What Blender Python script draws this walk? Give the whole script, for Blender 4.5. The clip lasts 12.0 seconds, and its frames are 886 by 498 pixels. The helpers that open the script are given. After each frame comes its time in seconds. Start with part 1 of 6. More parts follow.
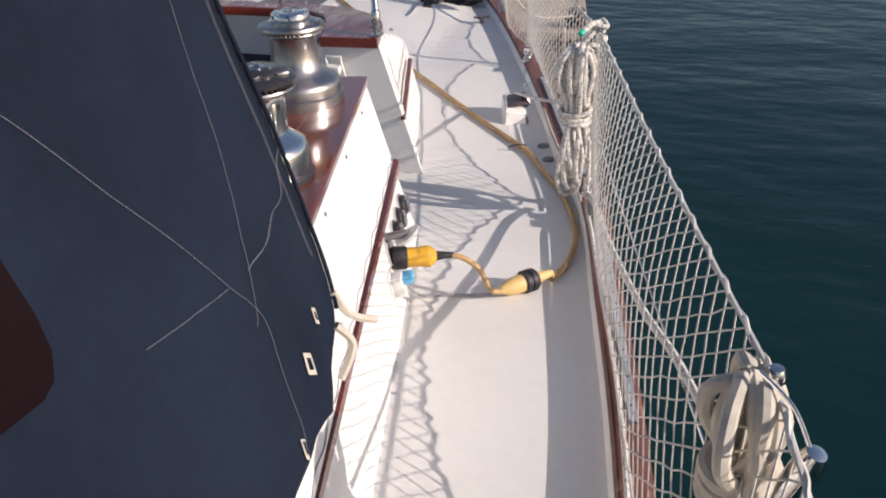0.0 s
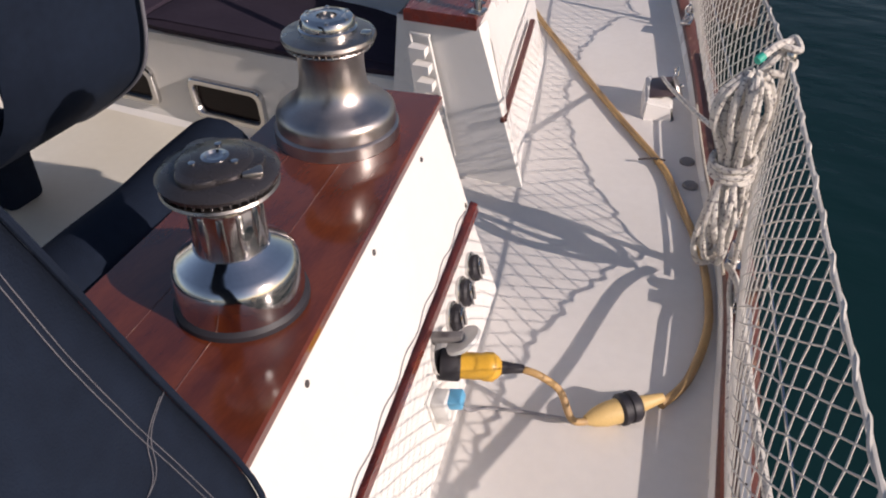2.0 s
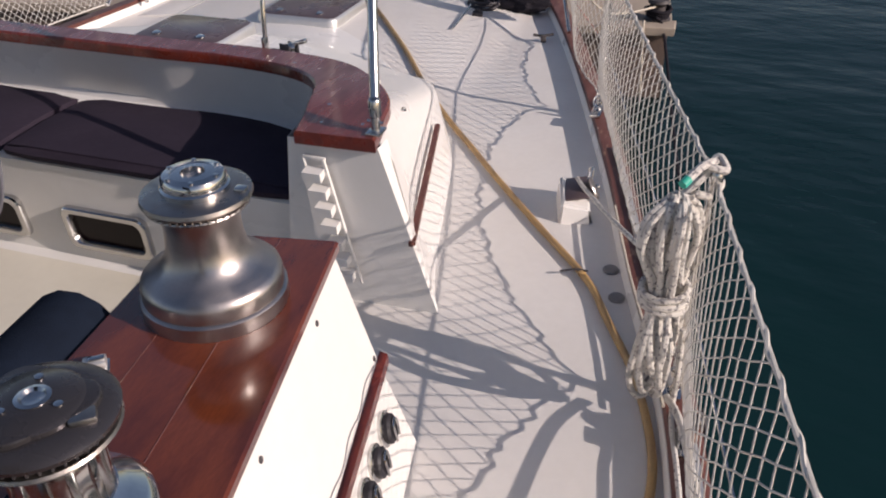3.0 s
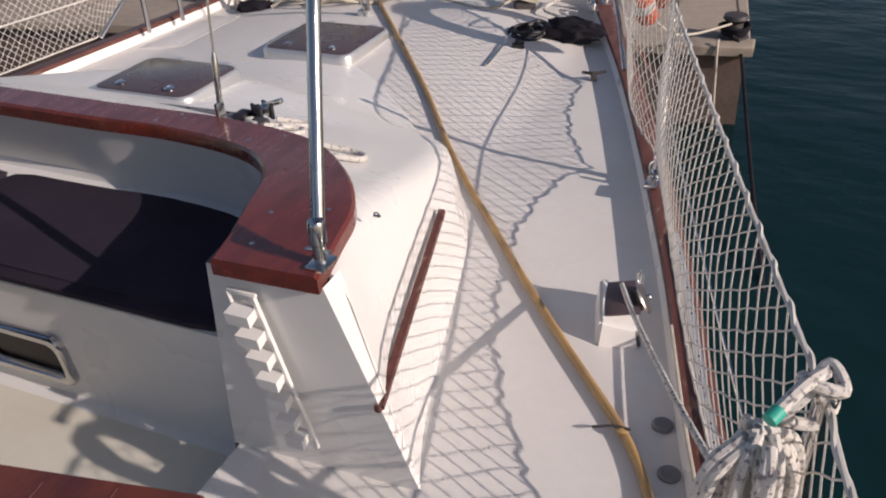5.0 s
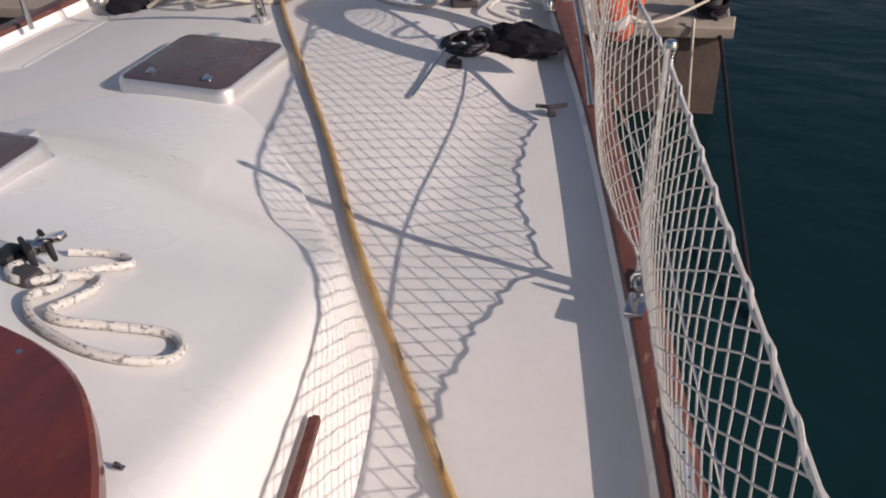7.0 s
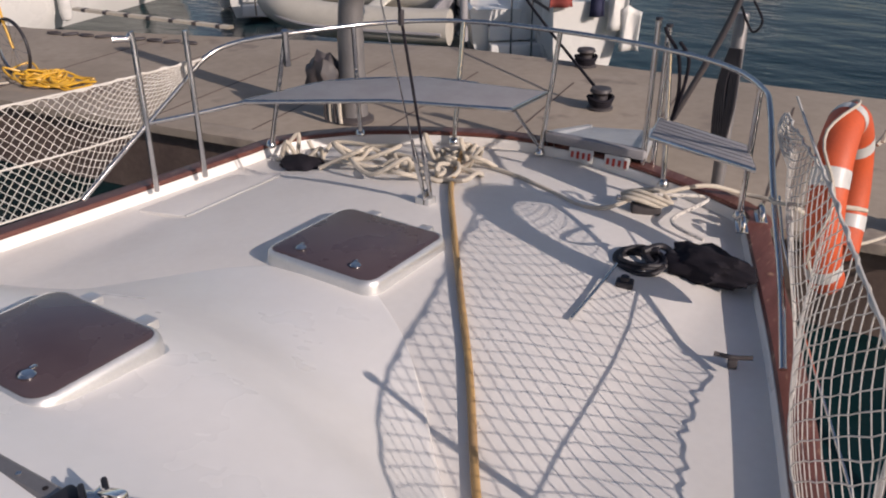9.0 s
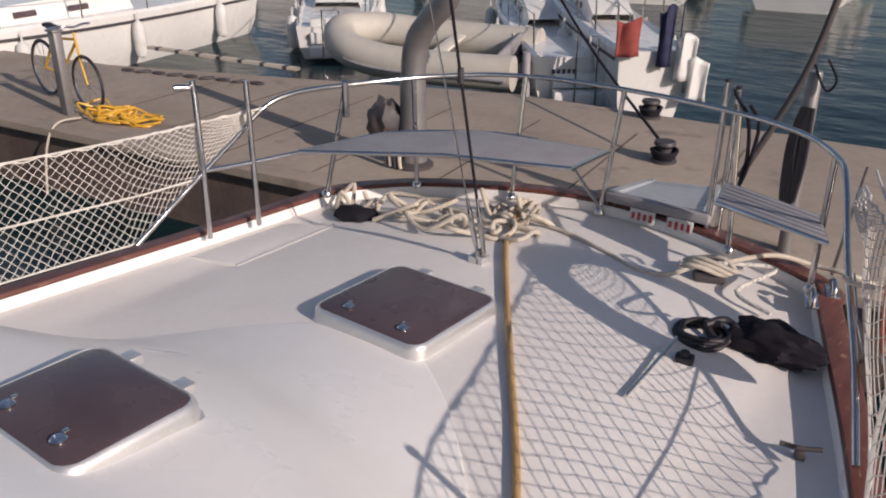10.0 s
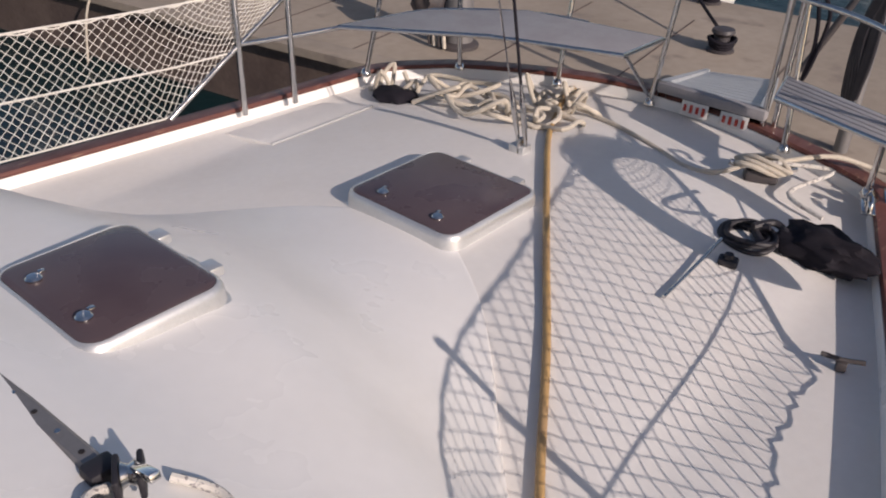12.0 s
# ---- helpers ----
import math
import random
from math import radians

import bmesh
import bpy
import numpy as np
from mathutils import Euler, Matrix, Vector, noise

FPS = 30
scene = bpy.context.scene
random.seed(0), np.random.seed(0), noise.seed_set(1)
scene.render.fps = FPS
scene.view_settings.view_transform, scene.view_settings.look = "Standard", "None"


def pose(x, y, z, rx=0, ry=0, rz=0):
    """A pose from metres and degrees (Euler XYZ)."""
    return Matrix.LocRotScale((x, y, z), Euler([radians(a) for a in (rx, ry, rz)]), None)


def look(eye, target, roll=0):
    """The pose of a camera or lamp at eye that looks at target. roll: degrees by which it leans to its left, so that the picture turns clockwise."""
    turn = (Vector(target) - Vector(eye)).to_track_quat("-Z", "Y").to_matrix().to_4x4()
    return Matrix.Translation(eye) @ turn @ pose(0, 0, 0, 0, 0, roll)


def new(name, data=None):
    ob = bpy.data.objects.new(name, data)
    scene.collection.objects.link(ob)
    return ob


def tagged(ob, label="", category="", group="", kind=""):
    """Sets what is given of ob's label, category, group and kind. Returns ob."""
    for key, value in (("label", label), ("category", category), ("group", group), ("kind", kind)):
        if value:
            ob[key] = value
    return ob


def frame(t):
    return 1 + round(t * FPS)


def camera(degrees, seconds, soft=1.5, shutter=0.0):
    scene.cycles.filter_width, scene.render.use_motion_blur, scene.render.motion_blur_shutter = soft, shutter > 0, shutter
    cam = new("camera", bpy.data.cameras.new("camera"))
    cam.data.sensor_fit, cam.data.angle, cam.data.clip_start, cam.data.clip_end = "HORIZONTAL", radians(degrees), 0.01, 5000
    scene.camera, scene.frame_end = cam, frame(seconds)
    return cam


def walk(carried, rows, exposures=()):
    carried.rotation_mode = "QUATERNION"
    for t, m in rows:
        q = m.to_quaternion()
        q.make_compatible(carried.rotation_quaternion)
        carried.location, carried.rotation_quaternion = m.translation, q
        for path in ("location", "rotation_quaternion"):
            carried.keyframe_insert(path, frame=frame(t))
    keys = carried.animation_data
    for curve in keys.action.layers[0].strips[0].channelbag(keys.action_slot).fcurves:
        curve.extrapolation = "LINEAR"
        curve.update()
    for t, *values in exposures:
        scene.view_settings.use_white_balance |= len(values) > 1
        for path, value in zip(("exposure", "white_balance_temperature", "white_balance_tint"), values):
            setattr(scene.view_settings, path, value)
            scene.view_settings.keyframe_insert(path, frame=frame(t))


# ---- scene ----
cam = camera(55.0, 12.0, soft=2.0)
PATH = [
    (0, (0.999, -3.422, 1.576), (0.548, -1.731, 0.608), -1.8),
    (0.5, (0.934, -2.982, 1.57), (0.303, -1.365, 0.576), -0.7),
    (1, (0.89, -2.685, 1.583), (0.111, -1.161, 0.547), -0.7),
    (1.5, (0.883, -2.511, 1.636), (0.079, -1.065, 0.511), -0.3),
    (2, (0.863, -2.422, 1.647), (0.161, -0.981, 0.45), -1.0),
    (2.5, (0.813, -2.339, 1.663), (0.207, -0.801, 0.538), -1.0),
    (3, (0.765, -2.094, 1.667), (0.201, -0.503, 0.594), -1.1),
    (3.2, (0.749, -1.952, 1.664), (0.115, -0.364, 0.627), 0.2),
    (4.8, (0.65, -1.338, 1.591), (-0.079, 0.192, 0.529), -2.1),
    (5, (0.676, -1.249, 1.576), (-0.037, 0.286, 0.51), -3.2),
    (5.5, (0.696, -1.067, 1.583), (0.09, 0.51, 0.512), -3.0),
    (6, (0.595, -0.766, 1.575), (0.066, 0.788, 0.432), -5.1),
    (6.5, (0.488, -0.471, 1.562), (-0.045, 1.024, 0.345), -6.0),
    (7, (0.409, -0.155, 1.507), (-0.206, 1.344, 0.335), -3.4),
    (7.2, (0.41, -0.083, 1.54), (-0.251, 1.398, 0.37), -1.8),
    (8.8, (0.234, 0.239, 1.571), (-0.72, 1.715, 0.618), -0.4),
    (9, (0.225, 0.28, 1.581), (-0.776, 1.762, 0.687), -0.4),
    (9.5, (0.209, 0.347, 1.602), (-0.873, 1.822, 0.796), 1.0),
    (10, (0.167, 0.394, 1.616), (-0.966, 1.83, 0.805), 0.1),
    (10.5, (0.156, 0.431, 1.623), (-0.863, 1.9, 0.727), -1.6),
    (11, (0.165, 0.467, 1.633), (-0.698, 1.99, 0.665), -2.8),
    (11.5, (0.154, 0.49, 1.612), (-0.738, 1.972, 0.609), -1.2),
    (12, (0.116, 0.475, 1.588), (-1.004, 1.754, 0.535), 1.2),
]
walk(cam, [(t, look(e, g, r)) for t, e, g, r in PATH], [(0, 0.26, 6560, 17), (0.5, 0.05, 6650, 18), (0.9, 0.0, 6700, 19), (2.5, -0.04, 6750, 21), (5, -0.13, 6750, 20), (9, -0.13, 6750, 20), (12, -0.12, 6750, 20)])


# ---- world, sun, exposure ----
SUN = Vector((1.37, -0.19, 0.63)).normalized()
world = bpy.data.worlds.new("sky")
scene.world = world
world.use_nodes = True
wn = world.node_tree
sky = wn.nodes.new("ShaderNodeTexSky")
sky.sky_type, sky.sun_disc = "NISHITA", False
sky.sun_elevation = math.asin(SUN.z)
sky.sun_rotation = math.atan2(SUN.x, SUN.y)
wn.links.new(sky.outputs[0], wn.nodes["Background"].inputs[0])
wn.nodes["Background"].inputs[1].default_value = 0.10
lamp = bpy.data.lights.new("sun", "SUN")
lamp.energy, lamp.angle, lamp.color = 4.2, radians(0.5), (1.0, 0.93, 0.84)
sun = new("sun", lamp)
sun.matrix_world = look(SUN * 30, (0, 0, 0))


# ---- materials ----
def material(name, colour, rough=0.5, metal=0.0, second=None, scale=6.0, amount=0.5, bump=0.0, bump_scale=80.0,
             coat=0.0, spots=None, stretch=(1, 1, 1), fine=0.12, shine=0.5, spot_at=0.62):
    """A surface with broad stains between two colours, fine grain and fine relief, in object metres."""
    m = bpy.data.materials.new(name)
    m.use_nodes = True
    nt = m.node_tree
    b = nt.nodes["Principled BSDF"]
    b.inputs["Metallic"].default_value = metal
    b.inputs["Coat Weight"].default_value = coat
    b.inputs["Specular IOR Level"].default_value = shine
    b.inputs["Coat Roughness"].default_value = 0.08
    geo = nt.nodes.new("ShaderNodeNewGeometry")
    mp = nt.nodes.new("ShaderNodeMapping")
    mp.inputs["Scale"].default_value = stretch
    nt.links.new(geo.outputs["Position"], mp.inputs[0])

    def noise_node(s, detail, low, high):
        n = nt.nodes.new("ShaderNodeTexNoise")
        n.inputs["Scale"].default_value, n.inputs["Detail"].default_value = s, detail
        nt.links.new(mp.outputs[0], n.inputs["Vector"])
        r = nt.nodes.new("ShaderNodeMapRange")
        r.inputs[1].default_value, r.inputs[2].default_value = low, high
        nt.links.new(n.outputs["Fac"], r.inputs[0])
        return r.outputs[0]

    def mix(fac, a, c, blend="MIX"):
        x = nt.nodes.new("ShaderNodeMix")
        x.data_type, x.blend_type = "RGBA", blend
        for sock, v in ((x.inputs["Factor"], fac), (x.inputs["A"], a), (x.inputs["B"], c)):
            if isinstance(v, bpy.types.NodeSocket):
                nt.links.new(v, sock)
            else:
                sock.default_value = v
        return x.outputs["Result"]

    base = (*colour, 1)
    other = (*(second or tuple(0.72 * c for c in colour)), 1)
    broad = noise_node(scale, 5, 0.38, 0.68)
    mul = nt.nodes.new("ShaderNodeMath")
    mul.operation = "MULTIPLY"
    mul.inputs[1].default_value = amount
    nt.links.new(broad, mul.inputs[0])
    col = mix(mul.outputs[0], base, other)
    grain = noise_node(scale * 14, 3, 0.3, 0.7)
    gm = nt.nodes.new("ShaderNodeMath")
    gm.operation = "MULTIPLY"
    gm.inputs[1].default_value = fine
    nt.links.new(grain, gm.inputs[0])
    col = mix(gm.outputs[0], col, tuple(0.45 * c for c in other[:3]) + (1,))
    if spots:
        col = mix(noise_node(scale * 3.1, 4, spot_at, spot_at + 0.08), col, (*spots, 1))
    nt.links.new(col, b.inputs["Base Color"])
    rr = nt.nodes.new("ShaderNodeMapRange")
    rr.inputs[3].default_value, rr.inputs[4].default_value = max(0.02, rough - 0.08), min(1, rough + 0.1)
    nt.links.new(broad, rr.inputs[0])
    nt.links.new(rr.outputs[0], b.inputs["Roughness"])
    if bump:
        n = nt.nodes.new("ShaderNodeTexNoise")
        n.inputs["Scale"].default_value, n.inputs["Detail"].default_value = bump_scale, 3
        nt.links.new(mp.outputs[0], n.inputs["Vector"])
        bp = nt.nodes.new("ShaderNodeBump")
        bp.inputs["Strength"].default_value, bp.inputs["Distance"].default_value = bump, 0.004
        nt.links.new(n.outputs["Fac"], bp.inputs["Height"])
        nt.links.new(bp.outputs[0], b.inputs["Normal"])
    return m


M_DECK = material("deck paint", (0.78, 0.75, 0.71), 0.55, second=(0.70, 0.66, 0.61), scale=2.2, amount=0.55, bump=0.25, bump_scale=420, fine=0.06)
M_GEL = material("white gelcoat", (0.82, 0.80, 0.77), 0.32, second=(0.74, 0.71, 0.66), scale=1.6, amount=0.45, fine=0.04, bump=0.05, bump_scale=30)
M_CREAM = material("cream gelcoat", (0.74, 0.70, 0.60), 0.4, second=(0.66, 0.61, 0.50), scale=2.0, fine=0.05)
M_WOOD = material("varnished mahogany", (0.19, 0.034, 0.020), 0.30, second=(0.10, 0.018, 0.013), scale=5, amount=0.8, coat=0.35, stretch=(5, 1, 5), spots=(0.30, 0.10, 0.05), fine=0.25, spot_at=0.70)
# second tone: brown wood patches, deepened to paint in dark reflection streaks
M_TOP = material("varnished winch plinth", (0.18, 0.042, 0.016), 0.16, second=(0.085, 0.017, 0.010), scale=3.5, amount=0.95, coat=0.8, stretch=(4, 1, 4), fine=0.25)
M_RAILWOOD = material("weathered mahogany", (0.16, 0.055, 0.04), 0.5, second=(0.10, 0.035, 0.028), scale=4, amount=0.8, spots=(0.26, 0.15, 0.10), stretch=(4, 1, 4), fine=0.35, bump=0.2)
M_CANVAS = material("navy canvas", (0.011, 0.018, 0.034), 0.9, second=(0.008, 0.012, 0.022), scale=2.5, amount=0.7, bump=0.35, bump_scale=300, fine=0.25, shine=0.12)
M_CUSHION = material("plum navy seat canvas", (0.040, 0.030, 0.045), 0.9, second=(0.028, 0.022, 0.036), scale=3.0, amount=0.7, bump=0.3, bump_scale=320, fine=0.2, shine=0.15)
M_THREAD = material("pale thread", (0.16, 0.16, 0.18), 0.8, shine=0.2)
M_STEEL = material("stainless steel", (0.62, 0.61, 0.60), 0.16, 1.0, scale=12, amount=0.35, fine=0.1)
M_CHROME = material("chrome", (0.68, 0.67, 0.66), 0.08, 1.0, scale=9, amount=0.25, fine=0.08)
M_DRUM = material("worn grey drum", (0.40, 0.37, 0.35), 0.34, 1.0, scale=30, amount=0.5, bump=0.15, bump_scale=500)
M_DARK = material("dark tinted acrylic", (0.075, 0.05, 0.055), 0.28, second=(0.12, 0.09, 0.095), scale=4, amount=0.6, fine=0.1)
M_ALU = material("brushed aluminium", (0.72, 0.72, 0.71), 0.38, 0.7, scale=8, amount=0.4)
M_SATIN = material("satin grey metal", (0.46, 0.42, 0.40), 0.36, 1.0, second=(0.40, 0.37, 0.37), scale=14, amount=0.6, bump=0.06, bump_scale=400)
M_VINYL = material("dark vinyl window", (0.010, 0.004, 0.005), 0.2, second=(0.007, 0.003, 0.004), scale=3, shine=0.15)
M_BLACK = material("black rubber", (0.022, 0.02, 0.026), 0.6, scale=8)
M_HOLE = material("dark interior", (0.02, 0.016, 0.018), 0.9)
M_YELLOW = material("yellow plastic", (0.72, 0.40, 0.035), 0.4, second=(0.60, 0.32, 0.05), scale=14, fine=0.15)
M_CABLE = material("faded yellow cable", (0.50, 0.31, 0.12), 0.55, second=(0.34, 0.22, 0.12), scale=9, amount=0.8, fine=0.25)
M_PLUG = material("sun-bleached yellow plastic", (0.72, 0.50, 0.20), 0.5, second=(0.60, 0.40, 0.16), scale=18, fine=0.2)
M_ROPE = material("cream rope", (0.58, 0.52, 0.43), 0.9, second=(0.40, 0.35, 0.29), scale=40, amount=0.5, bump=0.18, bump_scale=500, fine=0.15)
M_FLECK = material("white rope with flecks", (0.66, 0.63, 0.58), 0.9, second=(0.55, 0.51, 0.46), scale=30, amount=0.6, spots=(0.24, 0.22, 0.22), bump=0.2, bump_scale=300, spot_at=0.54)
M_NET = material("white netting", (0.66, 0.63, 0.58), 0.85, second=(0.52, 0.48, 0.42), scale=14, amount=0.7)
M_DARKROPE = material("black rope", (0.018, 0.016, 0.022), 0.9, bump=0.5, shine=0.2)
M_JAW = material("dark grey jaw", (0.075, 0.07, 0.075), 0.28, 0.6, scale=25, amount=0.5)
M_ORANGE = material("orange buoy cover", (0.62, 0.10, 0.03), 0.6, second=(0.50, 0.085, 0.035), scale=7, amount=0.7, fine=0.15)
M_REFLECT = material("grey reflective tape", (0.60, 0.60, 0.58), 0.4, scale=20)
M_CONCRETE = material("quay concrete", (0.36, 0.30, 0.24), 0.9, second=(0.27, 0.225, 0.18), scale=0.7, amount=0.9, bump=0.5, bump_scale=60, spots=(0.22, 0.18, 0.15), fine=0.2)
M_WETWALL = material("tide-stained concrete", (0.15, 0.105, 0.085), 0.8, second=(0.075, 0.05, 0.045), scale=1.5, amount=0.9, bump=0.6, bump_scale=25, fine=0.3)
M_GREYBOARD = material("grey painted board", (0.30, 0.29, 0.30), 0.6, second=(0.24, 0.23, 0.24), scale=6, fine=0.15)
M_GANG = material("pale gangway grating", (0.50, 0.52, 0.54), 0.5, 0.3, second=(0.40, 0.42, 0.44), scale=9)
M_RED = material("red paint", (0.50, 0.05, 0.03), 0.5)
M_BLUEPL = material("light blue plastic", (0.12, 0.42, 0.66), 0.45)
M_GREEN = material("green whipping tape", (0.02, 0.45, 0.33), 0.5)
M_HULL = material("white topsides", (0.78, 0.77, 0.74), 0.3, second=(0.66, 0.65, 0.62), scale=0.8, amount=0.6, fine=0.05)
M_RIB = material("grey inflatable tube", (0.52, 0.49, 0.43), 0.6, second=(0.42, 0.39, 0.34), scale=3)
M_IRON = material("dark painted iron", (0.05, 0.045, 0.05), 0.6, second=(0.09, 0.07, 0.06), scale=8)
M_POSTGREY = material("galvanised post", (0.26, 0.25, 0.25), 0.5, 0.5, second=(0.18, 0.17, 0.17), scale=5)
M_SHIRT = material("dark blue cloth", (0.025, 0.028, 0.07), 0.9)
M_CLOTHRED = material("faded red cloth", (0.27, 0.055, 0.045), 0.9)
M_FENDER = material("white fender vinyl", (0.70, 0.69, 0.66), 0.45)

water = bpy.data.materials.new("harbour water")
water.use_nodes = True
nt = water.node_tree
b = nt.nodes["Principled BSDF"]
b.inputs["Base Color"].default_value = (0.004, 0.021, 0.024, 1)
b.inputs["Roughness"].default_value = 0.16
b.inputs["IOR"].default_value = 1.33
b.inputs["Specular IOR Level"].default_value = 0.17
geo = nt.nodes.new("ShaderNodeNewGeometry")
mp = nt.nodes.new("ShaderNodeMapping")
mp.inputs["Scale"].default_value = (0.55, 1.0, 1)
mp.inputs["Rotation"].default_value = (0, 0, 0.5)
nt.links.new(geo.outputs["Position"], mp.inputs[0])
height = None
for s, w in ((0.55, 0.9), (1.5, 0.5), (5, 0.13)):
    n = nt.nodes.new("ShaderNodeTexNoise")
    n.inputs["Scale"].default_value, n.inputs["Detail"].default_value = s, 3
    nt.links.new(mp.outputs[0], n.inputs["Vector"])
    a = nt.nodes.new("ShaderNodeMath")
    a.operation = "MULTIPLY_ADD"
    a.inputs[1].default_value = w
    nt.links.new(n.outputs["Fac"], a.inputs[0])
    if height:
        nt.links.new(height, a.inputs[2])
    height = a.outputs[0]
bp = nt.nodes.new("ShaderNodeBump")
bp.inputs["Strength"].default_value, bp.inputs["Distance"].default_value = 0.30, 0.25
nt.links.new(height, bp.inputs["Height"])
nt.links.new(bp.outputs[0], b.inputs["Normal"])
M_WATER = water


# ---- building helpers ----
def mesh_of(bm, name, mat_, smooth=True):
    me = bpy.data.meshes.new(name)
    bmesh.ops.recalc_face_normals(bm, faces=bm.faces)
    if smooth:
        for f in bm.faces:
            f.smooth = True
        for e in bm.edges:
            if len(e.link_faces) == 2 and e.calc_face_angle(0) > 0.7:
                e.smooth = False
    bm.to_mesh(me)
    bm.free()
    me.materials.append(mat_)
    return me


def part(name, bm, mat_, parent=None, label="", smooth=True):
    """One mesh object, under a thing or under a part."""
    ob = new(name, mesh_of(bm, name, mat_, smooth))
    if parent:
        ob.parent = parent
    if label:
        tagged(ob, label)
    return ob


def thing(name, label, category, at=(0, 0, 0), turn=0.0, group="", kind=""):
    ob = new(name)
    ob.empty_display_size = 0.05
    ob.matrix_basis = pose(*at, 0, 0, turn)
    return tagged(ob, label, category, group, kind)


def solo(name, bm, mat_, label, category, group="", kind="", smooth=True):
    """A thing of one single mesh."""
    return tagged(part(name, bm, mat_, None, "", smooth), label, category, group, kind)


def box(size, at=(0, 0, 0), bevel=0.004, turn=(0, 0, 0), bm=None):
    own = bmesh.new()
    bmesh.ops.create_cube(own, size=1, matrix=Matrix.Diagonal((*size, 1)))
    if bevel:
        bmesh.ops.bevel(own, geom=own.edges[:], offset=min(bevel, 0.45 * min(size)), segments=2, profile=0.5, affect="EDGES")
    bmesh.ops.transform(own, matrix=pose(*at, *turn), verts=own.verts)
    return join(bm, own)


def join(bm, own):
    if bm is None:
        return own
    me = bpy.data.meshes.new("tmp")
    own.to_mesh(me)
    own.free()
    bm.from_mesh(me)
    bpy.data.meshes.remove(me)
    return bm


def smooth_line(points, n=6):
    """A smooth line through the points."""
    p = [Vector(q) for q in points]
    if len(p) < 3:
        return p
    out = []
    for i in range(len(p) - 1):
        a, b_, c, d = p[max(i - 1, 0)], p[i], p[i + 1], p[min(i + 2, len(p) - 1)]
        for k in range(n):
            t = k / n
            out.append(0.5 * ((2 * b_) + (c - a) * t + (2 * a - 5 * b_ + 4 * c - d) * t * t + (3 * b_ - a - 3 * c + d) * t ** 3))
    out.append(p[-1])
    return out


def tube(points, r, sides=8, bm=None, n=6, ends=True, radii=None):
    """A round bar, rope or wire along a smooth line."""
    line = smooth_line(points, n) if n else [Vector(q) for q in points]
    bm = bm or bmesh.new()
    rings, up = [], None
    for i, p in enumerate(line):
        d = (line[min(i + 1, len(line) - 1)] - line[max(i - 1, 0)]).normalized()
        if up is None:
            up = Vector((0, 0, 1)) if abs(d.z) < 0.9 else Vector((1, 0, 0))
        side = d.cross(up)
        if side.length < 1e-6:
            side = d.orthogonal()
        side.normalize()
        up = side.cross(d).normalized()
        rr = r if radii is None else radii[min(int(i * len(radii) / len(line)), len(radii) - 1)]
        rings.append([bm.verts.new(p + rr * (math.cos(a) * side + math.sin(a) * up)) for a in (2 * math.pi * k / sides for k in range(sides))])
    for a, c in zip(rings, rings[1:]):
        for k in range(sides):
            bm.faces.new((a[k], a[(k + 1) % sides], c[(k + 1) % sides], c[k]))
    if ends:
        bm.faces.new(rings[0][::-1])
        bm.faces.new(rings[-1])
    return bm


def lathe(profile, sides=32, bm=None, m=None):
    """A turned body: pairs of radius and height, from the bottom up."""
    own = bmesh.new()
    rings = []
    for r, z in profile:
        if r < 1e-5:
            rings.append([own.verts.new((0, 0, z))])
        else:
            rings.append([own.verts.new((r * math.cos(2 * math.pi * k / sides), r * math.sin(2 * math.pi * k / sides), z)) for k in range(sides)])
    for a, c in zip(rings, rings[1:]):
        for k in range(sides):
            j = (k + 1) % sides
            if len(a) == 1 and len(c) > 1:
                own.faces.new((a[0], c[j], c[k]))
            elif len(c) == 1 and len(a) > 1:
                own.faces.new((a[k], a[j], c[0]))
            elif len(a) > 1:
                own.faces.new((a[k], a[j], c[j], c[k]))
    if len(rings[0]) > 1:
        own.faces.new(rings[0][::-1])
    if len(rings[-1]) > 1:
        own.faces.new(rings[-1])
    if m is not None:
        bmesh.ops.transform(own, matrix=m, verts=own.verts)
    return join(bm, own)


def loft(rows, closed=False, bm=None):
    """A skin over rows of equally many points."""
    bm = bm or bmesh.new()
    v = [[bm.verts.new(p) for p in row] for row in rows]
    for a, c in zip(v, v[1:]):
        n = len(a)
        for k in range(n if closed else n - 1):
            bm.faces.new((a[k], a[(k + 1) % n], c[(k + 1) % n], c[k]))
    return bm


def prism(outline, z0, z1, bm=None, bevel=0.0):
    """An upright slab over a plan outline; z0 and z1 are numbers or functions of x, y."""
    own = bmesh.new()
    f0 = z0 if callable(z0) else (lambda x, y: z0)
    f1 = z1 if callable(z1) else (lambda x, y: z1)
    lo = [own.verts.new((x, y, f0(x, y))) for x, y in outline]
    hi = [own.verts.new((x, y, f1(x, y))) for x, y in outline]
    own.faces.new(lo[::-1])
    top = own.faces.new(hi)
    for k in range(len(lo)):
        j = (k + 1) % len(lo)
        own.faces.new((lo[k], lo[j], hi[j], hi[k]))
    if bevel:
        bmesh.ops.bevel(own, geom=list(top.edges), offset=bevel, segments=3, profile=0.5, affect="EDGES")
    return join(bm, own)


